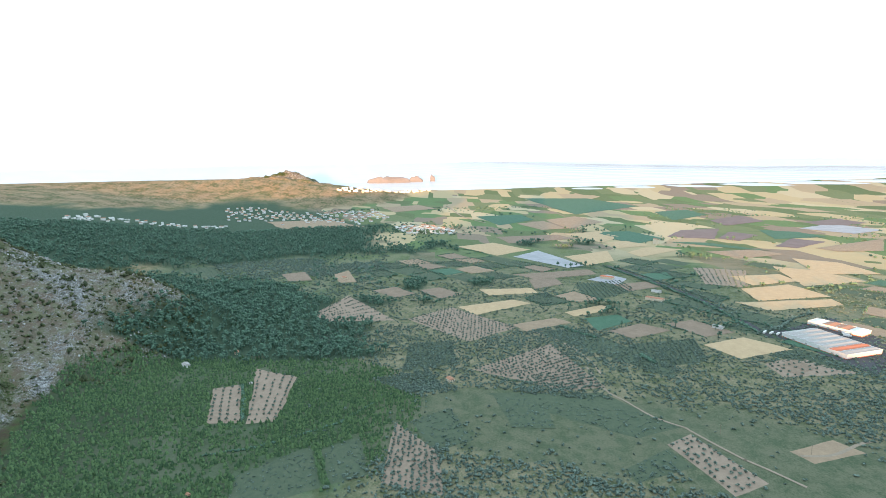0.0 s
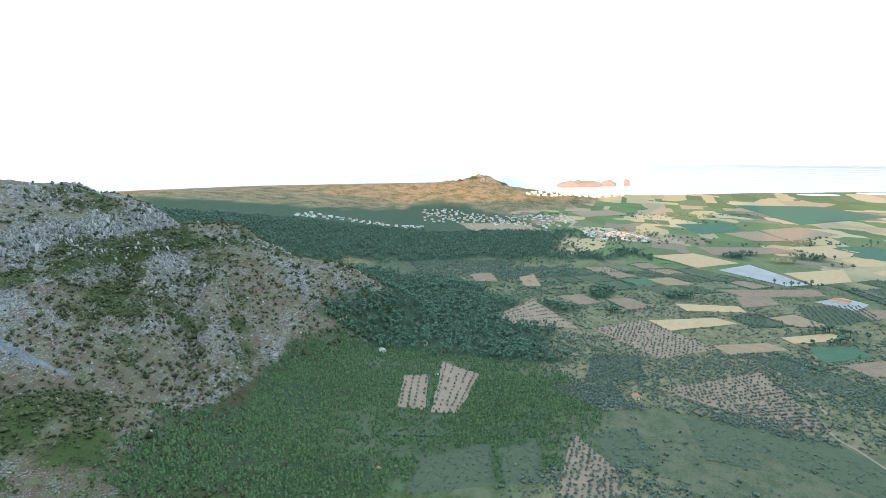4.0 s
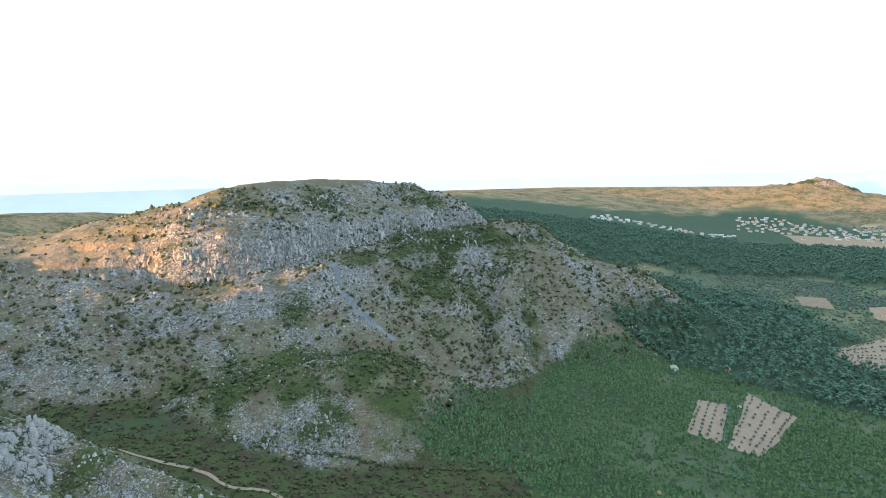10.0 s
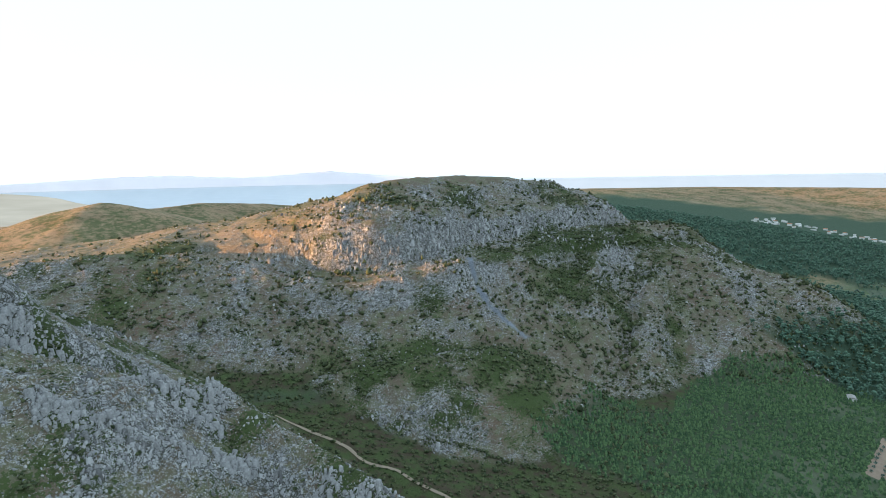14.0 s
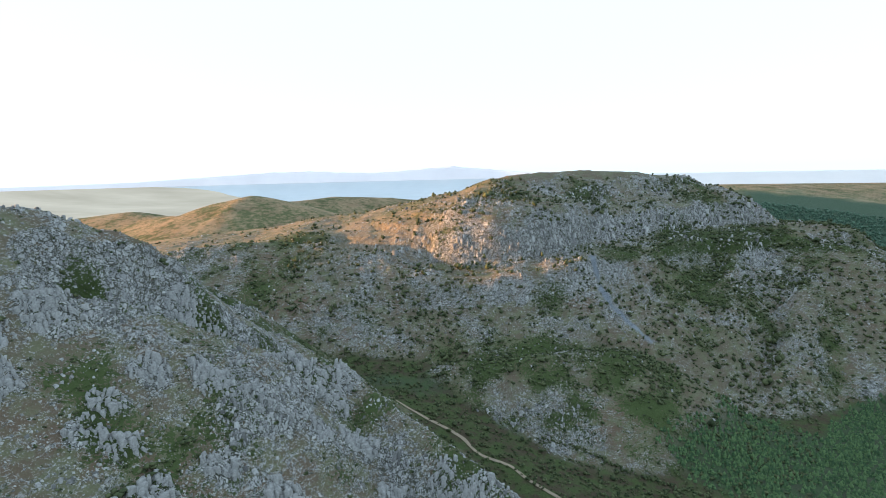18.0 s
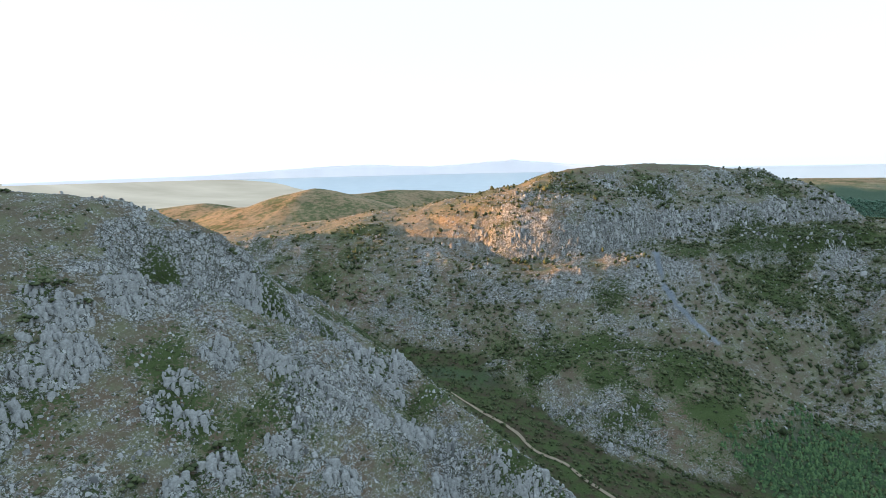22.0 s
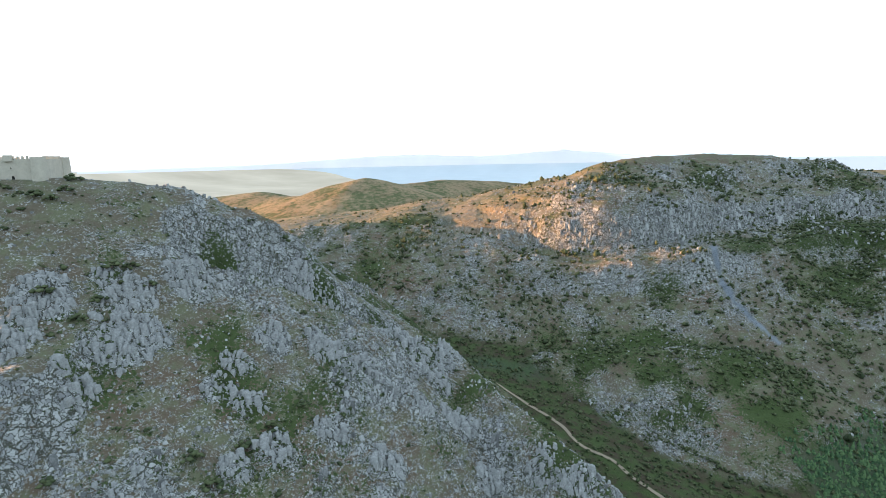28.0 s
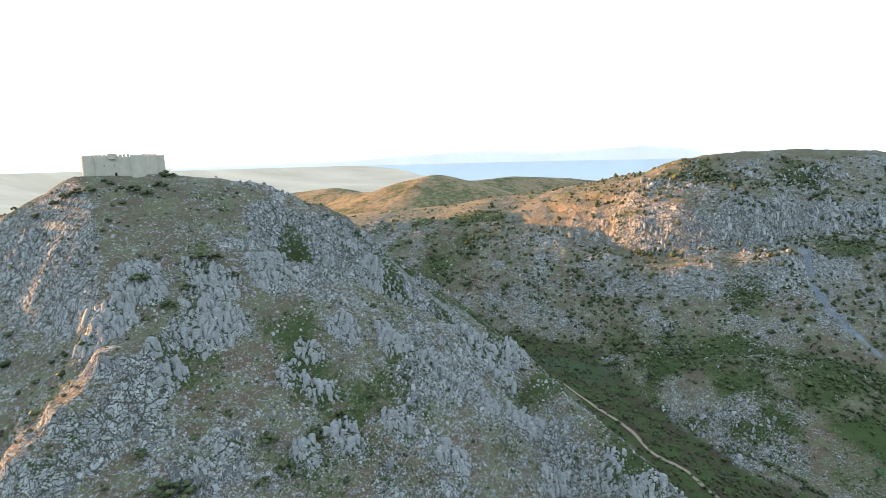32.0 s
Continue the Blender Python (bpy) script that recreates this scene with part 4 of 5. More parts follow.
field(TAN, [(1450, -1070), (1448, -1239), (1358, -1262), (1324, -1082)], TAN_TEXT)
field(STRAW, [(1128, -899), (1124, -1032), (1047, -1015), (1032, -882)], STRAW_TEXT)
field(TAN, [(1428, -1432), (1543, -1820), (1338, -1585), (1361, -1446)], TAN_TEXT)
field(PLOUGH, [(1764, -1136), (1909, -1286), (1918, -1466), (1671, -1262)], PLOUGH_TEXT)
field(PLOUGH, [(1681, -1282), (1823, -1438), (1718, -1478), (1612, -1312)], PLOUGH_TEXT)
field(PLOUGH, [(1486, -1342), (1617, -1524), (1528, -1574), (1441, -1384)], PLOUGH_TEXT)
field(PLOUGH, [(2181, -1615), (2315, -1873), (2080, -1817), (1989, -1551)], PLOUGH_TEXT)
field(PLOUGH, [(2005, -1946), (2072, -2183), (1911, -2162), (1841, -1912)], PLOUGH_TEXT)
field(CROP, [(1656, -1068), (1606, -1182), (1417, -1269), (1471, -1199)], GREEN_TEXT)
field(CROP, [(1837, -1579), (1759, -1676), (1618, -1671), (1618, -1458)], GREEN_TEXT)
field(PALE, [(1837, -1757), (1930, -2003), (1713, -2017), (1664, -1831)], "field under pale fleece covers")
field(CROP, [(2588, -1583), (2644, -1813), (2381, -1742), (2221, -1460)], GREEN_TEXT)
field(STRAW, [(701, -523), (720, -608), (658, -640), (638, -537)], STRAW_TEXT)
field(BROWN, [(1394, 180), (1413, 120), (1302, 96), (1305, 151)], BROWN_TEXT)
field(TAN, [(1361, 47), (1406, 10), (1258, -9), (1258, 33)], TAN_TEXT)
field(TAN, [(2724, 405), (2696, 103), (2369, -64), (2385, 289)], TAN_TEXT)
field(TAN, [(3336, -196), (3450, -437), (3148, -517), (3020, -251)], TAN_TEXT)
field(MEADOW, [(810, -294), (816, -374), (639, -429), (588, -405)], "rough green meadow with dry patches", "meadow", "meadow", 0.3)
field(MEADOW, [(595, -153), (573, -290), (477, -334), (461, -278)], "rough green meadow with dry patches", "meadow", "meadow", 0.3)
field(MEADOW, [(414, -238), (439, -297), (406, -302), (391, -238)], "rough green meadow with dry patches", "meadow", "meadow", 0.3)
field(BROWN, [(607, -567), (622, -609), (589, -613), (572, -568)], "bare brown kitchen garden soil beside a grove")
field(PALE, [(1505, -474), (1591, -582), (1333, -619), (1310, -563)], "pale gravel storage yard with parked trailers", "yard", "yard")
field(PALE, [(1166, -551), (1211, -624), (1154, -646), (1101, -593)], "pale paved farm yard", "yard", "yard")
field(MEADOW, [(465, 111), (508, 48), (433, 35), (407, 111)], "dry meadow clearing among young pines", "meadow", "meadow", 0.3)
field(MEADOW, [(497, 38), (518, 0), (446, -6), (437, 28)], "dry meadow clearing with thin grass", "meadow", "meadow", 0.3)
field(MEADOW, [(539, -54), (565, -103), (489, -113), (473, -72)], "green hay meadow beside a lane", "meadow", "meadow", 0.3)
field(TAN, [(414, -410), (424, -470), (398, -480), (390, -415)], "bare earth clearing with a spoil heap", "clearing", "clearing", 0.3)
ribbon("dirt_track", [(112, 520), (130, 488), (155, 450), (168, 428), (175, 411), (181, 387), (198, 368), (205, 347), (213, 330), (222, 308)], 3.2, DIRT, "pale dirt track along the valley foot")
ribbon("dirt_path", [(816, -290), (759, -316), (685, -325), (621, -318)], 3.0, DIRT, "pale gravel lane between groves")
ribbon("dirt_path", [(652, -310), (576, -301), (544, -309), (501, -320), (471, -341)], 3.0, DIRT, "pale gravel lane between scrub and meadow")
ribbon("dirt_path", [(409, -356), (389, -366), (360, -378)], 3.0, DIRT, "stony lane through olive trees")
ribbon("dirt_path", [(404, -413), (400, -445), (412, -487), (415, -510)], 3.5, DIRT, "bare earth track over a cleared slope")
ribbon("road", [(1318, -678), (1142, -690), (996, -695), (869, -684), (752, -662), (709, -650)], 9.0, ASPHALT, "straight tree-lined asphalt road")
ribbon("road", [(3267, -602), (2670, -568), (2364, -611)], 9.0, DIRT, "pale straight farm road across the fields", 1.5)


# ---- trees ----
def olive_tree():
    t = thing("olive_tree", "small round grey-green olive tree on bare earth", "tree", group="trees of the two fenced orchards")
    V, F = stem(0.22, 1.3, 6)
    trunk = tri_mesh("trunk", V, F, BARK)
    V, F = merge([clump(14, 0.8, 0.42, 0.35, 0.8)])
    crown = tri_mesh("crown", V * 1.7 + (0, 0, 0.5), F, OLIVE)
    trunk.parent = crown.parent = t
    return t


ORCHARDS = [[(575, 163), (671, 178), (679, 143), (568, 128)], [(565, 120), (730, 135), (690, 77), (567, 89)]]
first = None
for corners, rows, cols in zip(ORCHARDS, (4, 5), (9, 13)):
    field(ORCHARD_SOIL, corners, "fenced orchard plot of bare pale earth", "orchard", "orchard_plot", 0.35)
    P = [Vector((*c, 0)) for c in corners]
    for i in range(rows):
        for j in range(cols):
            a, b = (j + 0.6) / (cols + 0.2), (i + 0.5) / rows
            p = (P[0] * (1 - a) + P[1] * a) * (1 - b) + (P[3] * (1 - a) + P[2] * a) * b
            if random.random() < 0.06:
                continue
            m = Matrix.Translation(on_land(p.x + random.uniform(-0.7, 0.7), p.y + random.uniform(-0.7, 0.7), 0.3)) @ Matrix.Rotation(random.uniform(0, 6), 4, "Z") @ Matrix.Scale(random.uniform(0.75, 1.2), 4)
            if first is None:
                first = olive_tree()
                first.matrix_basis = m
            else:
                copy_thing(first, m)

OLIVES = [merge([stem(0.14, 0.6), clump(6, 0.7, 0.5, 0.25, 0.75)]) for i in range(4)]


def grove(corners, gap, label, soil=ORCHARD_SOIL, jitter=0.8, size=2.0):
    """Olive trees in rows on a four-cornered plot."""
    field(soil, corners, "bare earth under rows of olive trees", "grove", "grove_floor", 0.3)
    P = [np.array(c, float) for c in corners[:4]]
    n1, n2 = max(int(np.linalg.norm(P[1] - P[0]) / gap), 2), max(int(np.linalg.norm(P[3] - P[0]) / gap), 2)
    A, B = np.meshgrid((np.arange(n1) + 0.5) / n1, (np.arange(n2) + 0.5) / n2)
    A, B = A.ravel()[:, None], B.ravel()[:, None]
    Q = (P[0] * (1 - A) + P[1] * A) * (1 - B) + (P[3] * (1 - A) + P[2] * A) * B
    Q = Q + RNG.normal(0, jitter, Q.shape)
    Q = Q[RNG.uniform(0, 1, len(Q)) < 0.92]
    scatter("olive_grove", OLIVES, OLIVE, Q[:, 0], Q[:, 1], RNG.uniform(0.75, 1.25, len(Q)) * size, label, "grove", sink=-0.1)


grove([(430, -16), (541, -38), (472, -75), (404, -67)], 6, "loose old olive trees on reddish earth")
grove([(672, -154), (753, -297), (584, -304), (585, -253)], 7, "rows of round olive trees on pale earth")
grove([(446, -301), (460, -336), (371, -350), (360, -309)], 7, "young olive trees in rows on brown earth")
grove([(999, 77), (1130, 10), (927, -71), (941, 45)], 8, "rows of olive trees on tan earth")
grove([(1541, 467), (1548, 379), (1395, 313), (1459, 432)], 14, "olive rows far out on the plain", MEADOW)
grove([(1131, -503), (1140, -621), (1042, -608), (974, -462)], 9, "dense olive grove beside fields", MEADOW)
grove([(1245, -883), (1180, -986), (1018, -862), (1068, -793)], 13, "olive trees on a dry sunlit slope")
grove([(616, -557), (634, -631), (563, -653), (570, -547)], 8, "olive trees behind the warehouse")
grove([(929, -93), (989, -187), (842, -272), (786, -176)], 8, "rows of olive trees on reddish-brown earth")
grove([(727, -411), (730, -528), (639, -488), (630, -375)], 7, "grey olive trees over rough grass", MEADOW)
grove([(790, -80), (800, -150), (700, -140), (680, -60)], 7, "dense old olive grove beside the pines", MEADOW)
field(MEADOW, [(585, -160), (573, -215), (497, -205), (507, -160)], "green hay plot between bushes", "meadow", "meadow", 0.5)
ribbon("dirt_path", [(476, -338), (440, -347), (406, -357)], 3.0, DIRT, "pale gravel lane through thickets")
grove([(662, -17), (683, -97), (617, -104), (611, -58)], 5, "low olive rows in a hedged green plot", MEADOW)


SHRUBS = [clump(4, 0.62, 0.56, 0.0, 0.7) for i in range(8)]


# small plots between the larger ones
def small_plots():
    spin, made = radians(24), []
    c, s = math.cos(spin), math.sin(spin)
    for i in range(-6, 26):
        for j in range(-22, 8):
            u, v = i * 88.0 + 20 * (j % 2), j * 72.0
            q = [(u + a + random.uniform(-9, 9), v + b + random.uniform(-9, 9)) for a, b in ((0, 0), (80, 0), (80, 62), (0, 62))]
            q = [(x * c - y * s, x * s + y * c) for x, y in q]
            mx, my = sum(p[0] for p in q) / 4, sum(p[1] for p in q) / 4
            b, r = math.degrees(math.atan2(mx, my)), math.hypot(mx, my)
            if not (93 < b < 141 and 800 < r < 1750) or (b < 100 and r > 1500):
                continue
            test = np.array(q + [(mx, my)])
            if clear(test[:, 0], test[:, 1]).min() < 1 or forest_at(test[:, 0], test[:, 1]).max() > 0.2:
                continue
            made.append((q, r))
    for q, r in made:
        k = random.random()
        if k < 0.34:
            grove(q, 8 if r < 1000 else 11, "rows of olive trees in a small plot", random.choice((MEADOW, TAN, MEADOW)))
        elif k < 0.62:
            field(MEADOW, q, "rough green meadow with dry patches", "meadow", "meadow", 0.4)
        elif k < 0.76:
            field(BROWN, q, BROWN_TEXT)
        elif k < 0.84:
            field(CROP, q, GREEN_TEXT)
        elif k < 0.92:
            field(TAN, q, TAN_TEXT)
    hx, hy = [], []
    for q, r in made:
        for (ax, ay), (bx, by) in zip(q, q[1:] + q[:1]):
            if random.random() < 0.55:
                n = int(math.hypot(bx - ax, by - ay) / 4.5)
                t = (np.arange(n) + RNG.uniform(0, 1, n)) / n
                hx.append(ax + (bx - ax) * t + RNG.normal(0, 1.0, n))
                hy.append(ay + (by - ay) * t + RNG.normal(0, 1.0, n))
    hx, hy = np.concatenate(hx), np.concatenate(hy)
    scatter("hedgerows", SHRUBS, PINE, hx, hy, RNG.uniform(1.2, 3.6, len(hx)), "dark green hedges along the small plots", "hedge", sink=0.1)


def clear(x, y, plots=FIELDS):
    """1 outside all plots, 0 on them."""
    c = np.ones(len(x))
    for poly in plots:
        c[inside(x, y, poly)] = 0
    return c



# tall pines
x, y = strewn(62000, (50, 136), (700, 2350), lambda x, y: forest_at(x, y) * clear(x, y) * np.where(np.hypot(x, y) < 1300, 1.0, 0.4))
far = np.hypot(x, y) / 1000
PINES = [merge([stem(0.06, 0.7), clump(6, 0.36, 0.22, 0.42, 0.5)]) for i in range(5)]
scatter("pine_wood", PINES, PINE, x, y, RNG.uniform(6.0, 11.5, len(x)) * (0.8 + 0.25 * far), "dense dark green pine wood at the foot of the hill", "wood", sink=0.02)
# young pines
x, y = strewn(30000, (40, 97), (400, 880), lambda x, y: young_at(x, y) * clear(x, y) * (1 - forest_at(x, y)) * (0.45 + 0.55 * step(-0.4, 0.1, fractal(x, y, 55, 3, 91))))
scatter("young_pines", [young_pine() for i in range(5)], YOUNG_PINE, x, y, RNG.uniform(2.8, 5.8, len(x)), "bright green young pines planted close together", "wood", sink=0.03)
# trees and hedges of the plain
small_plots()
x, y = strewn(14000, (60, 94), (1150, 1750), lambda x, y: (1 - forest_at(x, y)) * clear(x, y) * (1 - bare_height(x, y)[1]) * (0.15 + 0.85 * step(0.0, 0.35, fractal(x, y, 130, 4, 99))))
scatter("wild_olive_scrub", SHRUBS, OLIVE, x, y, RNG.uniform(1.5, 4.2, len(x)), "wild olives and young trees between wood and fields", "scrub", sink=0.1)
x, y = strewn(15000, (92, 147), (320, 640), lambda x, y: clear(x, y, TILLED) * (0.12 + 0.88 * step(-0.15, 0.3, fractal(x, y, 75, 4, 98))) * (1 - young_at(x, y)))
scatter("mastic_thicket", SHRUBS, OLIVE, x, y, RNG.uniform(1.1, 2.9, len(x)), "dense grey-green mastic thickets on stony ground", "scrub", sink=0.1)
x, y = strewn(38000, (84, 144), (330, 1500), lambda x, y: clear(x, y, TILLED) * (0.22 + 0.78 * step(0.0, 0.4, fractal(x, y, 120, 4, 95))) * np.clip(700 / np.hypot(x, y), 0.15, 1) * (1 - forest_at(x, y)) * (1 - 0.8 * young_at(x, y)))
scatter("scrub_of_the_plain", SHRUBS, OLIVE, x, y, RNG.uniform(1.1, 3.0, len(x)), "grey-green bushes and wild olives on the low ground", "scrub", sink=0.1)
x, y = strewn(19000, (86, 146), (330, 900), lambda x, y: clear(x, y, TILLED) * (0.35 + 0.65 * step(-0.35, 0.15, fractal(x, y, 60, 4, 96))) * (1 - young_at(x, y)))
scatter("bushes_of_the_plain", SHRUBS, OLIVE, x, y, RNG.uniform(1.0, 2.5, len(x)), "close-grown grey-green bushes and wild olives", "scrub", sink=0.1)
x, y = strewn(5000, (86, 142), (1200, 3300), lambda x, y: clear(x, y) * step(0.1, 0.4, fractal(x, y, 260, 4, 97)) * 0.8)
scatter("hedgerow_trees", SHRUBS, PINE, x, y, RNG.uniform(3, 7, len(x)), "hedgerow trees and copses between the fields", "trees", sink=0.1)

def hedge(pts, gap, size, mat, label, name="hedge"):
    """A dense row of bushes along a line."""
    P = [np.array(p, float) for p in pts]
    Q = np.concatenate([a + (b - a) * np.linspace(0, 1, max(int(np.linalg.norm(b - a) / gap), 2))[:, None] for a, b in zip(P, P[1:])])
    Q = Q + RNG.normal(0, gap * 0.35, Q.shape)
    scatter(name, SHRUBS, mat, Q[:, 0], Q[:, 1], RNG.uniform(0.75, 1.25, len(Q)) * size, label, "hedge", sink=0.1)


hedge([(505, 148), (511, 104), (531, 57), (550, 20), (598, -23)], 1.6, 2.0, PINE, "dark hedge across the young pines")
hedge([(252, 412), (281, 390), (303, 368), (322, 342), (353, 308), (379, 276), (413, 246), (441, 231)], 3.0, 2.3, SHRUB, "dark bushes along the valley ditch")
hedge([(675, 144), (628, 134), (572, 125)], 1.5, 2.4, PINE, "clipped dark hedge between two orchards")
hedge([(633, -180), (604, -240), (588, -259)], 2.2, 1.8, PINE, "bushes along a stone field edge")
hedge([(674, -405), (648, -409)], 2.0, 4.5, PINE, "short dark cypress windbreak")
hedge([(829, -344), (762, -377)], 2.5, 3.5, PINE, "row of dark cypresses by a lane")
hedge([(1296, -664), (1128, -676), (982, -680), (860, -671), (743, -648)], 4.0, 4.2, PINE, "trees lining the straight road")
hedge([(1296, -690), (1128, -702), (982, -708), (860, -697)], 6.0, 3.8, OLIVE, "trees along the far side of the road")
hedge([(730, -640), (750, -700), (790, -760), (820, -830)], 4.0, 4.5, OLIVE, "yellowing trees behind the warehouses")

x, y = strewn(9000, (70, 125), (400, 600), lambda x, y: 0.5 * (1 - clear(x, y)) * clear(x, y, TILLED))
scatter("meadow_bushes", SHRUBS, OLIVE, x, y, RNG.uniform(0.5, 1.5, len(x)), "small bushes and tussocks dotted over rough meadows", "scrub", sink=0.0)

# stones of the slopes
STONES = [boulder() for i in range(10)]
BLADES = [slab() for i in range(8)]


def stony(x, y):
    w = bare_height(x, y)[1]
    low = step(130, 90, bare_height(x, y)[0]) * step(520, 560, np.hypot(x, y))
    low = np.maximum(low, step(104, 92, bare_height(x, y)[0]) * step(400, 430, np.hypot(x, y)) * 1.6)
    return w * (1 - heath_at(x, y)) * (1 - scree_at(x, y)) * (1 - young_at(x, y)) * (1 - 0.35 * low)


def castle_stones(x, y):
    z = bare_height(x, y)[0]
    ledge = 0.5 + 0.5 * np.sin((z + 7 * fractal(x, y, 60, 3, 119)) / 2.6)
    return stony(x, y) * (0.42 + 0.5 * step(0.5, 0.85, crag_at(x, y))) * (0.25 + 0.75 * ledge) * (1 - 0.5 * step(262, 286, z))


x, y = strewn(64000, (-42, 36), (200, 500), castle_stones)
scatter("limestone_boulders", STONES, LIMESTONE, x, y, np.minimum(0.22 + RNG.gamma(1.2, 0.22, len(x)), 1.2), "pale grey limestone boulders strewn over the castle hill", "rocks", sink=0.25, tilt=0.25)
x, y = strewn(28000, (-42, 36), (170, 520), lambda x, y: castle_stones(x, y) * step(0.6, 0.9, crag_at(x, y)))
scatter("limestone_crags", BLADES, LIMESTONE, x, y, np.minimum(0.5 + RNG.gamma(1.7, 0.45, len(x)), 2.2), "upright weathered limestone crags on the castle hill", "rocks", sink=0.35, tilt=0.2)
BLOCKS = []
for V, F in BLADES:
    ob = tri_mesh("block", V, F, LIMESTONE)
    BLOCKS.append(ob.data)
    bpy.data.objects.remove(ob)
for brg, d, w in OUTCROPS:
    cx, cy = at(brg, d)
    base = on_land(cx, cy)
    crop = thing("rock_outcrop", "craggy outcrop of weathered pale grey limestone blocks", "rock outcrop", Matrix.Translation(base), "outcrops of the castle hill")
    q, a_ = w * np.sqrt(RNG.uniform(0, 1, int(w * w * 0.8))), RNG.uniform(0, 2 * math.pi, int(w * w * 0.8))
    x, y = cx + q * np.cos(a_), cy + q * np.sin(a_)
    hold = RNG.uniform(0, 1, len(q)) < 0.1 + 0.9 * outcrop_at(x, y)
    x, y = x[hold], y[hold]
    z = land(x, y)
    for px, py, pz, size in zip(x, y, z, np.minimum(0.6 + RNG.gamma(1.6, 0.55, len(x)), 3.0)):
        piece = new("block", BLOCKS[RNG.integers(len(BLOCKS))])
        piece.parent = crop
        piece.matrix_basis = pose(px - base.x, py - base.y, pz - base.z - 0.4 * size, RNG.normal(0, 9), RNG.normal(0, 9), RNG.uniform(0, 360)) @ Matrix.Scale(size, 4)
x, y = strewn(46000, (-8, 72), (560, 1120), lambda x, y: stony(x, y) * step(296, 280, bare_height(x, y)[0]) * (0.3 + 0.6 * step(0.55, 0.9, crag_at(x, y))))
scatter("limestone_boulders", STONES, LIMESTONE, x, y, np.minimum(0.4 + RNG.gamma(1.3, 0.32, len(x)), 1.8), "grey limestone boulders on the flat-topped hill", "rocks", sink=0.25, tilt=0.25)


def cliff(x, y):
    """Steep bands under the rim and under the bench, and rocky ribs."""
    z = bare_height(x, y)[0] + tier_offset(x, y)
    b = polar(x, y)[0]
    band = np.maximum(step(10, 6, np.abs(z - 219)), np.maximum(0.35 * step(10, 5, np.abs(z - 268)), step(12, 7, np.abs(z - 160)) * step(34, 31, b) * step(16, 19, b)))
    return stony(x, y) * np.maximum(band * step(0.25, 0.6, crag_at(x, y)), 0.3 * step(0.8, 1.0, crag_at(x, y))) * step(303, 294, z)


x, y = strewn(26000, (14, 62), (720, 1120), cliff)
scatter("limestone_crags", BLADES, LIMESTONE, x, y, 1.0 + RNG.gamma(1.6, 0.5, len(x)), "bands of upright limestone crags below the rim", "rocks", sink=0.35, tilt=0.12)

# scrub of the slopes
x, y = strewn(60000, (-44, 76), (200, 1150), lambda x, y: bare_height(x, y)[1] * (1 - heath_at(x, y)) * (np.where(np.hypot(x, y) > 540, 0.2, 0.32) + 0.68 * step(0.40, 0.58, green_at(x, y, height(x, y)))) * (1 - scree_at(x, y)) * step(300, 284, height(x, y)))
scatter("low_scrub", SHRUBS, SHRUB, x, y, (0.4 + RNG.gamma(1.9, 0.36, len(x))) * np.where(np.hypot(x, y) > 540, 1.75, 1.0), "dark green low scrub among the stones", "scrub", sink=0.12, tall=RNG.uniform(0.6, 1.1, len(x)))
x, y = strewn(24000, (-8, 58), (330, 980), lambda x, y: (1 - bare_height(x, y)[1]) * 0.7 + 0.5 * step(0.1, 0.4, fractal(x, y, 40, 3, 109)) * (height(x, y) < 150))
scatter("valley_scrub", SHRUBS, SHRUB, x, y, 0.8 + RNG.gamma(2.2, 0.4, len(x)), "dense dark scrub along the valley floor", "scrub", sink=0.12)


def garrigue(x, y):
    """Round holm oak and mastic bushes, in loose drifts on the flat-topped hill, single on the castle hill."""
    b, r = polar(x, y)
    z = height(x, y)
    drift = step(0.05, 0.45, fractal(x, y, 70, 4, 141) + 0.35 * step(182, 196, z) * step(232, 210, z) + 0.3 * step(44, 58, b) + 0.35 * step(120, 90, z))
    pla = bare_height(x, y)[1] * (1 - scree_at(x, y)) * (1 - heath_at(x, y)) * (0.16 + 0.84 * drift) * step(6, 26, b + 14 * step(240, 180, z))
    return np.where(r > 540, pla, 0.07 * bare_height(x, y)[1]) * step(300, 284, z)


x, y = strewn(17000, (-44, 74), (200, 1130), garrigue)
scatter("garrigue_bushes", SHRUBS, SHRUB, x, y, (1.0 + RNG.gamma(2.2, 0.55, len(x))) * np.where(np.hypot(x, y) > 540, 1.15, 0.62), "rounded dark green mastic and holm oak bushes", "bushes", sink=0.12, tall=RNG.uniform(1.0, 1.5, len(x)))


# ---- buildings ----
def gable(sx, sy, z0, rise, over=0.4):
    bm = bmesh.new()
    hx, hy = sx / 2 + over, sy / 2 + over
    v = [bm.verts.new(p) for p in ((-hx, -hy, z0), (hx, -hy, z0), (hx, hy, z0), (-hx, hy, z0), (-hx, 0, z0 + rise), (hx, 0, z0 + rise))]
    for f in ((0, 1, 5, 4), (2, 3, 4, 5), (1, 2, 5), (3, 0, 4), (3, 2, 1, 0)):
        bm.faces.new([v[i] for i in f])
    return bm


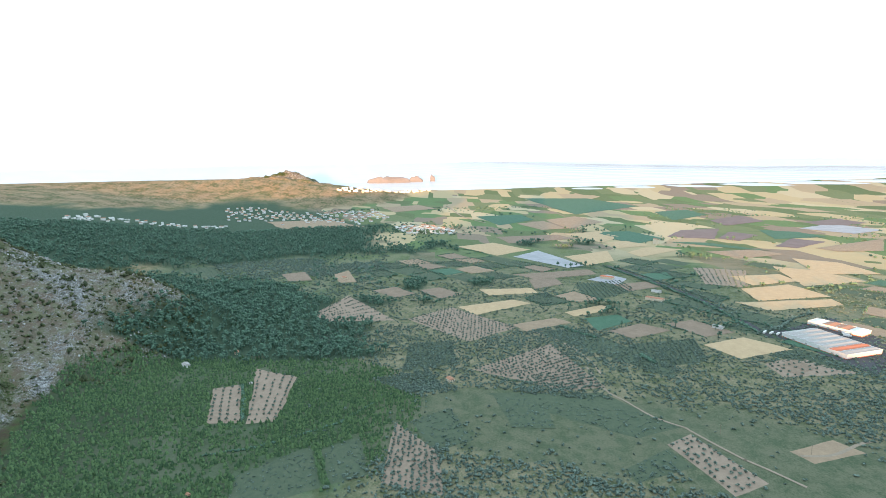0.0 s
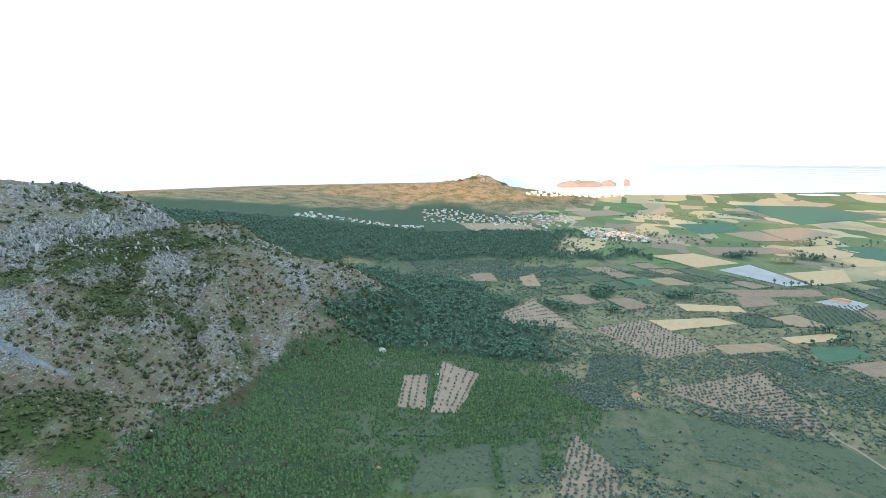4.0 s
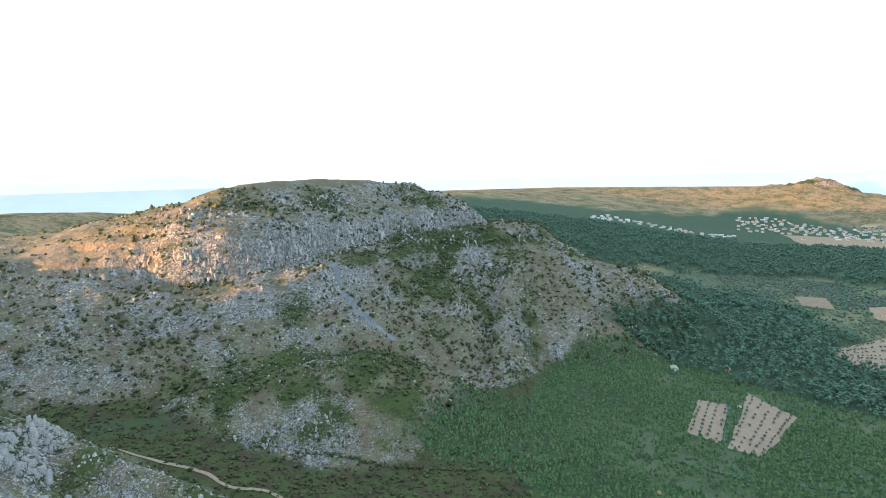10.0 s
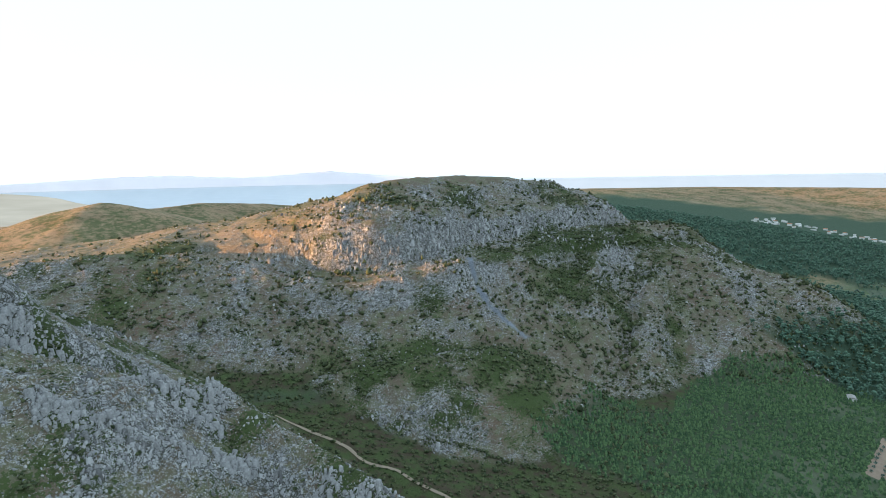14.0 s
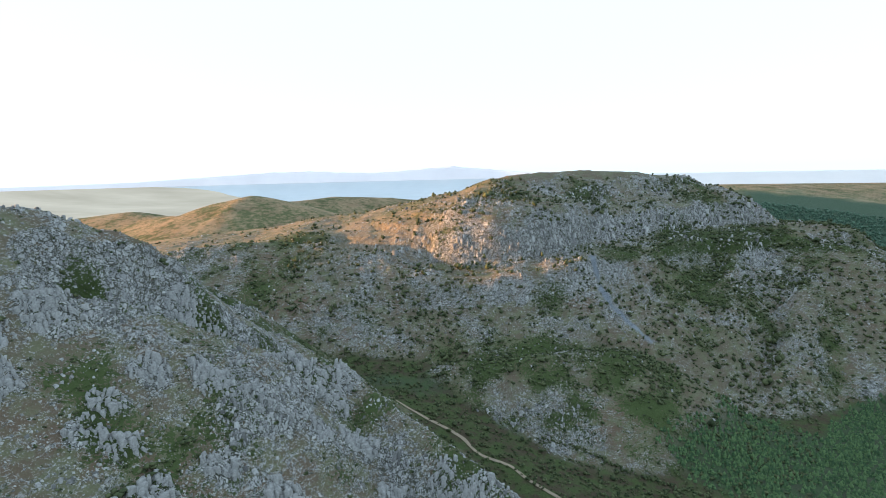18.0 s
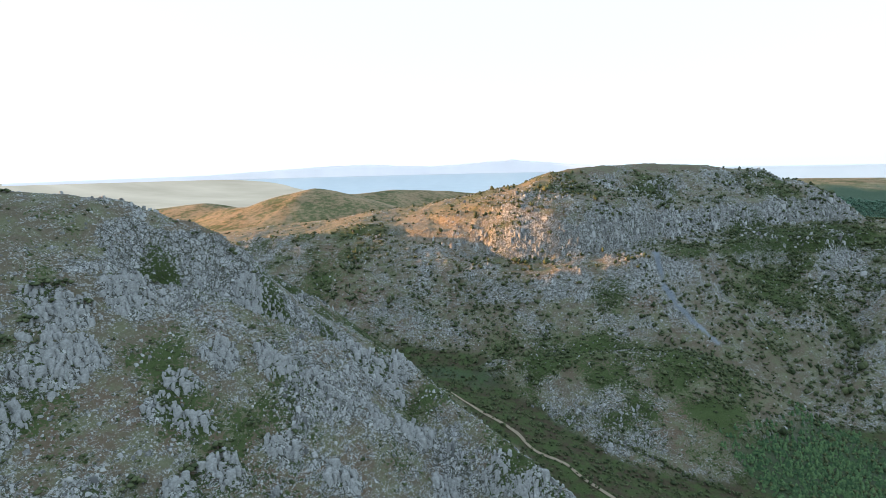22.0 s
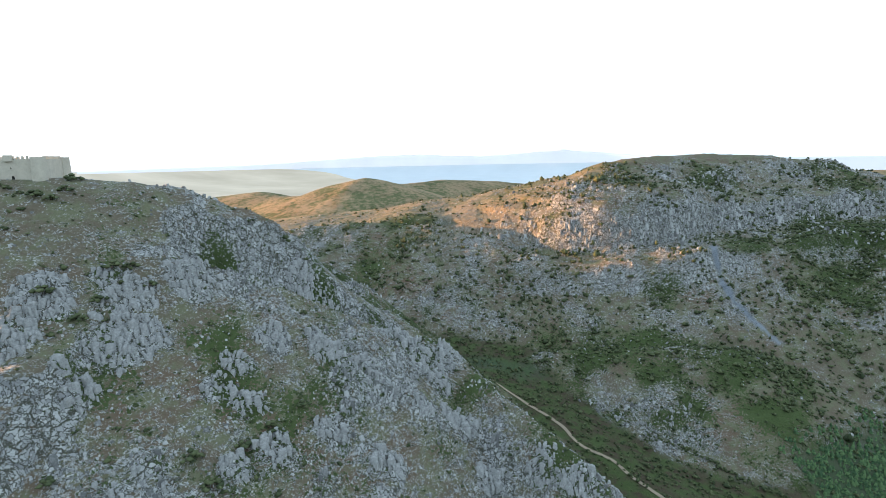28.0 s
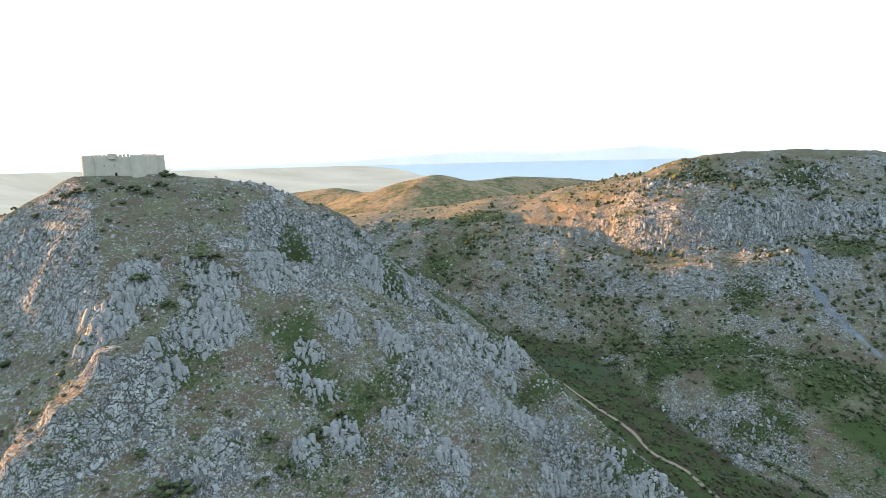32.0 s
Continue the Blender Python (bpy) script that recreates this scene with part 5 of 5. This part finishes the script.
def house(name, label, sx, sy, high, wall, roof, rise=1.6, group="", windows=3):
    h = thing(name, label, "house", group=group)
    body = part("wall", box(sx, sy, -1.5, high, bevel=0.03), wall, h)
    part("roof", gable(sx, sy, high, rise) if rise else box(sx + 0.3, sy + 0.3, high, high + 0.4), roof, h)
    for k in range(windows):
        part("window", box(1.1, 0.12, high - 1.9, high - 0.7, x=(k + 0.5 - windows / 2) * sx / windows, y=-sy / 2 - 0.02), GLASS, h)
        part("window", box(0.12, 1.1, high - 1.9, high - 0.7, x=-sx / 2 - 0.02, y=(k + 0.5 - windows / 2) * sy / windows), GLASS, h)
    return h


def seat_house(ob, x, y, turn, size=1.0, lift=0.2):
    """Put a house at a place of the plan; far ones shrink with the distance drawn in."""
    r = math.hypot(x, y)
    q = 1.0 if r < FAR else (FAR + (r - FAR) * SPAN / (SPAN + r - FAR)) / r
    return Matrix.Translation(on_land(x, y, lift)) @ Matrix.Rotation(radians(turn), 4, "Z") @ Matrix.Scale(size * q, 4)


def village(corners, count, gap, kinds, group):
    """Houses in loose rows inside a polygon."""
    xs_, ys_ = [c[0] for c in corners], [c[1] for c in corners]
    made, tries = [], 0
    while len(made) < count and tries < 6000:
        tries += 1
        x, y = random.uniform(min(xs_), max(xs_)), random.uniform(min(ys_), max(ys_))
        if not inside(np.array([x]), np.array([y]), corners)[0] or any((x - a) ** 2 + (y - b) ** 2 < gap * gap for a, b in made):
            continue
        made.append((x, y))
        k = random.choice(kinds)
        copy_thing(k, seat_house(k, x, y, random.choice((20, 110, 200, 65)) + random.uniform(-8, 8), random.uniform(0.85, 1.2)))


FARAWAY = Matrix.Translation((2600, 250, 10))
villa_a = house("villa", "white two-storey villa with a clay tile roof", 15, 11, 6.5, WHITE_WALL, ROOF_TILE, 2.2, "houses of the suburb")
villa_b = house("villa", "low white flat-roofed holiday house", 18, 10, 4.0, WHITE_WALL, WHITE_WALL, 0, "houses of the suburb")
villa_c = house("villa", "cream house with a clay tile roof", 13, 10, 6.0, CREAM_WALL, ROOF_TILE, 2.0, "houses of the suburb")
block = house("apartment_building", "long white apartment building of the seaside town", 34, 13, 12, WHITE_WALL, WHITE_WALL, 0, "apartment blocks of the seaside town", 6)
villa_a.matrix_basis, villa_b.matrix_basis = seat_house(villa_a, 2560, 310, 20), seat_house(villa_b, 2610, 200, 110)
villa_c.matrix_basis, block.matrix_basis = seat_house(villa_c, 2680, 60, 20), seat_house(block, 4400, -90, 30)
village([(3188, 689), (3344, 529), (3088, 186), (3195, -135), (2751, -202), (2469, -51), (2755, 387), (2687, 585)], 185, 25, [villa_a, villa_b, villa_c, villa_a, villa_b], "suburb")
village([(2205, 1075), (2437, 1080), (2380, 930), (2400, 740), (2480, 540), (2400, 530), (2310, 720), (2280, 920)], 46, 24, [villa_b, villa_a, villa_b], "hillside")
village([(2338, -195), (2333, -345), (2150, -436), (2045, -391), (2091, -218)], 55, 22, [villa_b, villa_a], "estate")
village([(4059, 120), (4439, -60), (4862, -360), (5150, -760), (4950, -760), (4500, -330), (4050, -60)], 60, 55, [block, block, villa_a], "seaside")


# ---- the warehouse by the road ----
def warehouse(label, sx, sy, high, roofs, wall=WHITE_WALL):
    """A long shed: walls, and a row of low gabled roof bays between parapets."""
    w = thing("warehouse", label, "warehouse")
    part("wall", box(sx, sy, -2, high, bevel=0.05), wall, w)
    part("skirting", box(sx + 0.16, sy + 0.16, 0.2, 1.6), RED_ROOF, w, "dark red painted band")
    bay = (sx - 1.2) / len(roofs)
    for k, m in enumerate(roofs):
        bm = gable(sy - 1.0, bay - 0.3, high + 0.02, 1.5, 0.0)
        bmesh.ops.transform(bm, verts=bm.verts, matrix=Matrix.Translation((-sx / 2 + 0.6 + (k + 0.5) * bay, 0, 0)) @ Matrix.Rotation(math.pi / 2, 4, "Z"))
        part("roof_bay", bm, m, w)
    for k in range(4):
        part("loading_door", box(3.4, 0.2, 0.1, 4.0, x=(k - 1.5) * sx / 5, y=-sy / 2 - 0.12), GREY_ROOF, w)
    for x, y, lx, ly in ((0, sy / 2, sx + 0.3, 0.5), (0, -sy / 2, sx + 0.3, 0.5), (sx / 2, 0, 0.5, sy - 0.6), (-sx / 2, 0, 0.5, sy - 0.6)):
        part("parapet", box(lx, ly, high - 0.6, high + 0.9, x=x, y=y), WHITE_WALL, w)
    return w


field(ASPHALT, [(738, -660), (785, -835), (610, -800), (555, -668)], "dark asphalt yard round the warehouses", "yard", "yard", 0.5)
main = warehouse("long white warehouse with grey and red roof bays", 104, 68, 7, [GREY_ROOF] * 5 + [RED_ROOF, GREY_ROOF])
main.matrix_basis = seat_house(main, 663, -708, 6 + 180, 1.0, 0.5)
back = warehouse("smaller white industrial shed with a clay-coloured roof", 80, 30, 6, [WHITE_WALL, ROOF_TILE, ROOF_TILE, WHITE_WALL])
back.matrix_basis = seat_house(back, 727, -790, 20 + 180, 1.0, 0.5)


def truck():
    t = thing("truck_trailer", "white box trailer parked on the yard", "trailer", group="trailers on the yard")
    part("box_body", box(11, 2.5, 1.2, 4.0, bevel=0.05), WHITE_WALL, t)
    part("chassis", box(10.4, 1.2, 0.85, 1.18), DARK, t)
    for x in (-4.2, -2.9, 3.9):
        for y in (-1.0, 1.0):
            bm = bmesh.new()
            bmesh.ops.create_cone(bm, cap_ends=True, segments=14, radius1=0.5, radius2=0.5, depth=0.32, matrix=Matrix.Translation((x, y, 0.5)) @ Matrix.Rotation(math.pi / 2, 4, "X"))
            part("wheel", bm, DARK, t)
    return t


lorry = truck()
lorry.matrix_basis = seat_house(lorry, 718, -668, 120, 1.0, 0.9)
for x, y, a in ((712, -677, 120), (724, -661, 118), (729, -653, 122), (700, -776, 40), (690, -768, 216)):
    copy_thing(lorry, seat_house(lorry, x, y, a, 1.0, 1.0))

# ---- farms and lone houses ----
for x, y, a, sx, sy, h, wl, rf, lab in (
        (759, 234, 30, 13, 8, 3.6, WHITE_WALL, GREY_ROOF, "low white farmhouse among young pines"),
        (673, 133, 10, 4.5, 3.5, 2.6, WHITE_WALL, GREY_ROOF, "small white tool shed between two orchards"),
        (439, 144, 40, 3.4, 2.6, 2.4, CREAM_WALL, ROOF_TILE, "tiny cream hut among young pines"),
        (800, 175, 15, 9, 6, 3.2, CREAM_WALL, ROOF_TILE, "low house hidden at the edge of the pines"),
        (640, -118, 20, 11, 7, 3.4, CREAM_WALL, ROOF_TILE, "small stone farmhouse beside a hedged plot"),
        (1300, 20, 20, 16, 10, 5.5, CREAM_WALL, ROOF_TILE, "farmhouse with a clay roof among groves"),
        (2140, 150, 20, 26, 14, 8, CREAM_WALL, ROOF_TILE, "large lone farmhouse before the wood"),
        (1626, -1009, 10, 16, 12, 17, CREAM_WALL, ROOF_TILE, "tall old farm tower house on the plain"),
        (770, -600, 25, 16, 10, 4.5, WHITE_WALL, GREY_ROOF, "white house by the road trees"),
        (1020, -640, 40, 20, 9, 4.0, WHITE_WALL, GREY_ROOF, "white farm shed by the road"),
        (960, -600, 40, 34, 14, 5.0, CREAM_WALL, ROOF_TILE, "long low farm building with a clay roof"),
        (1165, -600, 40, 30, 16, 6.0, CREAM_WALL, RED_ROOF, "farm sheds with a red roof")):
    h = house("farmhouse", lab, sx, sy, h, wl, rf, 1.4, windows=2)
    h.matrix_basis = seat_house(h, x, y, a, 1.0, 0.3)


# ---- islands and far hills ----
def island(bearing, distance, length, width, top, label):
    """A rocky islet that rises from the sea."""
    n, k = 48, 26
    u, v = np.meshgrid(np.linspace(-1, 1, n), np.linspace(-1, 1, k))
    u, v = u.ravel(), v.ravel()
    q = np.clip(1 - np.abs(u) ** 2.6 - np.abs(v) ** 2.6, 0, 1)
    z = top * q ** 0.38 * (0.72 + 0.22 * lattice(u * 3 + bearing, v * 2, 81) + 0.12 * lattice(u * 9, v * 7, 82) - 0.1 * u) - 6 * (q <= 0)
    cx, cy = at(bearing, distance)
    rx, ry = at(bearing + 90, 1)
    x, y = cx + u * length / 2 * rx + v * width / 2 * ry, cy + u * length / 2 * ry - v * width / 2 * rx
    i = np.arange(n * k).reshape(k, n)
    F = np.stack([i[:-1, :-1], i[:-1, 1:], i[1:, 1:], i[1:, :-1]], -1).reshape(-1, 4)
    return tagged(tri_mesh("island", np.stack(drawn_in(x, y, z), 1), F[:, ::-1], ISLE_ROCK, True), label, "island", "islands off the coast")


island(94.2, 7000, 560, 420, 92, "large pale rocky island off the coast")
island(97.1, 7100, 190, 170, 78, "small pale rocky islet off the coast")
island(98.85, 7150, 70, 70, 95, "needle-like rock rising from the sea")

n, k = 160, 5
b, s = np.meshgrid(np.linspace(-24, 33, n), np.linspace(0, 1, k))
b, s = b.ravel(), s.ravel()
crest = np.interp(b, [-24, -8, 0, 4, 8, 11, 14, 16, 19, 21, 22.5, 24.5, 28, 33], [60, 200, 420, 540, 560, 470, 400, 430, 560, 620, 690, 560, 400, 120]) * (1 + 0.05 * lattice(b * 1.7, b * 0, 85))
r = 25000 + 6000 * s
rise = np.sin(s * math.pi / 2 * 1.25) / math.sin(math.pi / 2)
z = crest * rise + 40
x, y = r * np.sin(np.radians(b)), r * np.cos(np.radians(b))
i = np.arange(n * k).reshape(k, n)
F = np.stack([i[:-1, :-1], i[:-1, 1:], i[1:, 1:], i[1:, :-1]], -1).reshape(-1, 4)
tagged(tri_mesh("backdrop", np.stack(drawn_in(x, y, z), 1), F, FAR_HILLS, True), "mountains across the bay, haze painted pale blue", "mountains", kind="structure")

# ---- far plain behind the castle hill, evening haze painted in and glowing ----
m, t, b_ = material("far plain with painted haze", 1.0, 0.0)
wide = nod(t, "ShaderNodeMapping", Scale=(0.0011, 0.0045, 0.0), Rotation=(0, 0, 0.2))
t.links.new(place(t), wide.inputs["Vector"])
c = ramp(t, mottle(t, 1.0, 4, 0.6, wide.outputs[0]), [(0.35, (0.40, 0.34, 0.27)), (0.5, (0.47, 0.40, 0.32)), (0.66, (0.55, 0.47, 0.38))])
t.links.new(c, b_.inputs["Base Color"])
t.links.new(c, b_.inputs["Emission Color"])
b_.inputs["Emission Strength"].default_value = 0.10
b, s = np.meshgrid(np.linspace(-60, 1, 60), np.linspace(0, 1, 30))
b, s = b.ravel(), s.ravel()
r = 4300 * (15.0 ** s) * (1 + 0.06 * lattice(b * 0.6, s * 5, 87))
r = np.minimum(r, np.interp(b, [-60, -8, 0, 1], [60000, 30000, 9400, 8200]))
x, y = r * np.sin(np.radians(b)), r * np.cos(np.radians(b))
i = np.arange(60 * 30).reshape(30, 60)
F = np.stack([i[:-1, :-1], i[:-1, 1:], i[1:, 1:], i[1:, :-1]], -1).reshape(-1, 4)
tagged(tri_mesh("backdrop", np.stack(drawn_in(x, y, 24 + 0 * x), 1), F[:, ::-1], m, True), "far farmland, evening haze painted pale with a faint glow", "plain", kind="structure")

# ---- single bushes near the castle ----
BUSHES = [clump(16, 0.85, 0.34, 0.0, 0.75) for i in range(3)]


def bush(k):
    t = thing("bush", "dark evergreen bush on the castle hilltop", "bush", group="bushes on the castle hill")
    V, F = BUSHES[k]
    crown = tri_mesh("crown", V, F, SHRUB)
    V, F = stem(0.12, 0.6, 5)
    trunk = tri_mesh("trunk", V, F, BARK)
    crown.parent = trunk.parent = t
    return t


kinds = [bush(k) for k in range(3)]
for k, (brg, d, size) in enumerate(((-29.4, 408, 2.2), (-28.9, 404, 2.6), (-28.2, 398, 2.2), (-27.2, 394, 2.3), (-24.3, 412, 2.0), (-30.6, 400, 1.8), (-26.1, 390, 1.9), (-25.0, 396, 1.7), (-33.2, 418, 1.6), (-32.4, 414, 1.9), (-31.6, 408, 1.7), (-34.6, 424, 1.6),
                                     (-23.5, 330, 2.2), (-22.3, 345, 1.9), (-20.8, 350, 2.2), (-25.4, 320, 2.1), (-27.6, 335, 2.0), (-19.4, 338, 1.7), (-26.2, 245, 2.9), (-27.6, 247, 2.6), (-29.5, 262, 1.8), (-17.5, 262, 2.4), (-15.8, 250, 1.9), (-12.2, 268, 2.3), (-18.3, 244, 1.8), (-9.5, 275, 2.0), (-5.8, 290, 1.9))):
    m = Matrix.Translation(on_land(*at(brg, d), -0.1)) @ Matrix.Rotation(k * 1.7, 4, "Z") @ Matrix.Diagonal((size, size, size * 0.85, 1))
    if k < 3:
        kinds[k].matrix_basis = m
    else:
        copy_thing(kinds[k % 3], m)


# ---- utility poles ----
def utility_pole():
    t = thing("utility_pole", "slim pale wooden utility pole in the scrub", "pole", group="poles of the power line")
    bm = bmesh.new()
    bmesh.ops.create_cone(bm, cap_ends=True, segments=10, radius1=0.2, radius2=0.13, depth=11.5)
    bmesh.ops.translate(bm, verts=bm.verts, vec=(0, 0, 5.2))
    part("post", bm, DIRT, t)
    part("cross_arm", box(2.2, 0.14, 9.9, 10.1, bevel=0.02), DIRT, t)
    for x in (-0.95, 0, 0.95):
        bm = bmesh.new()
        bmesh.ops.create_cone(bm, cap_ends=True, segments=8, radius1=0.07, radius2=0.05, depth=0.28)
        bmesh.ops.translate(bm, verts=bm.verts, vec=(x, 0, 10.24))
        part("insulator", bm, WHITE_WALL, t)
    return t


pole = utility_pole()
for k, (x, y) in enumerate(((455, -366), (574, -392), (404, -425), (690, -420), (812, -450))):
    m = Matrix.Translation(on_land(x, y)) @ Matrix.Rotation(0.6, 4, "Z")
    if k:
        copy_thing(pole, m)
    else:
        pole.matrix_basis = m
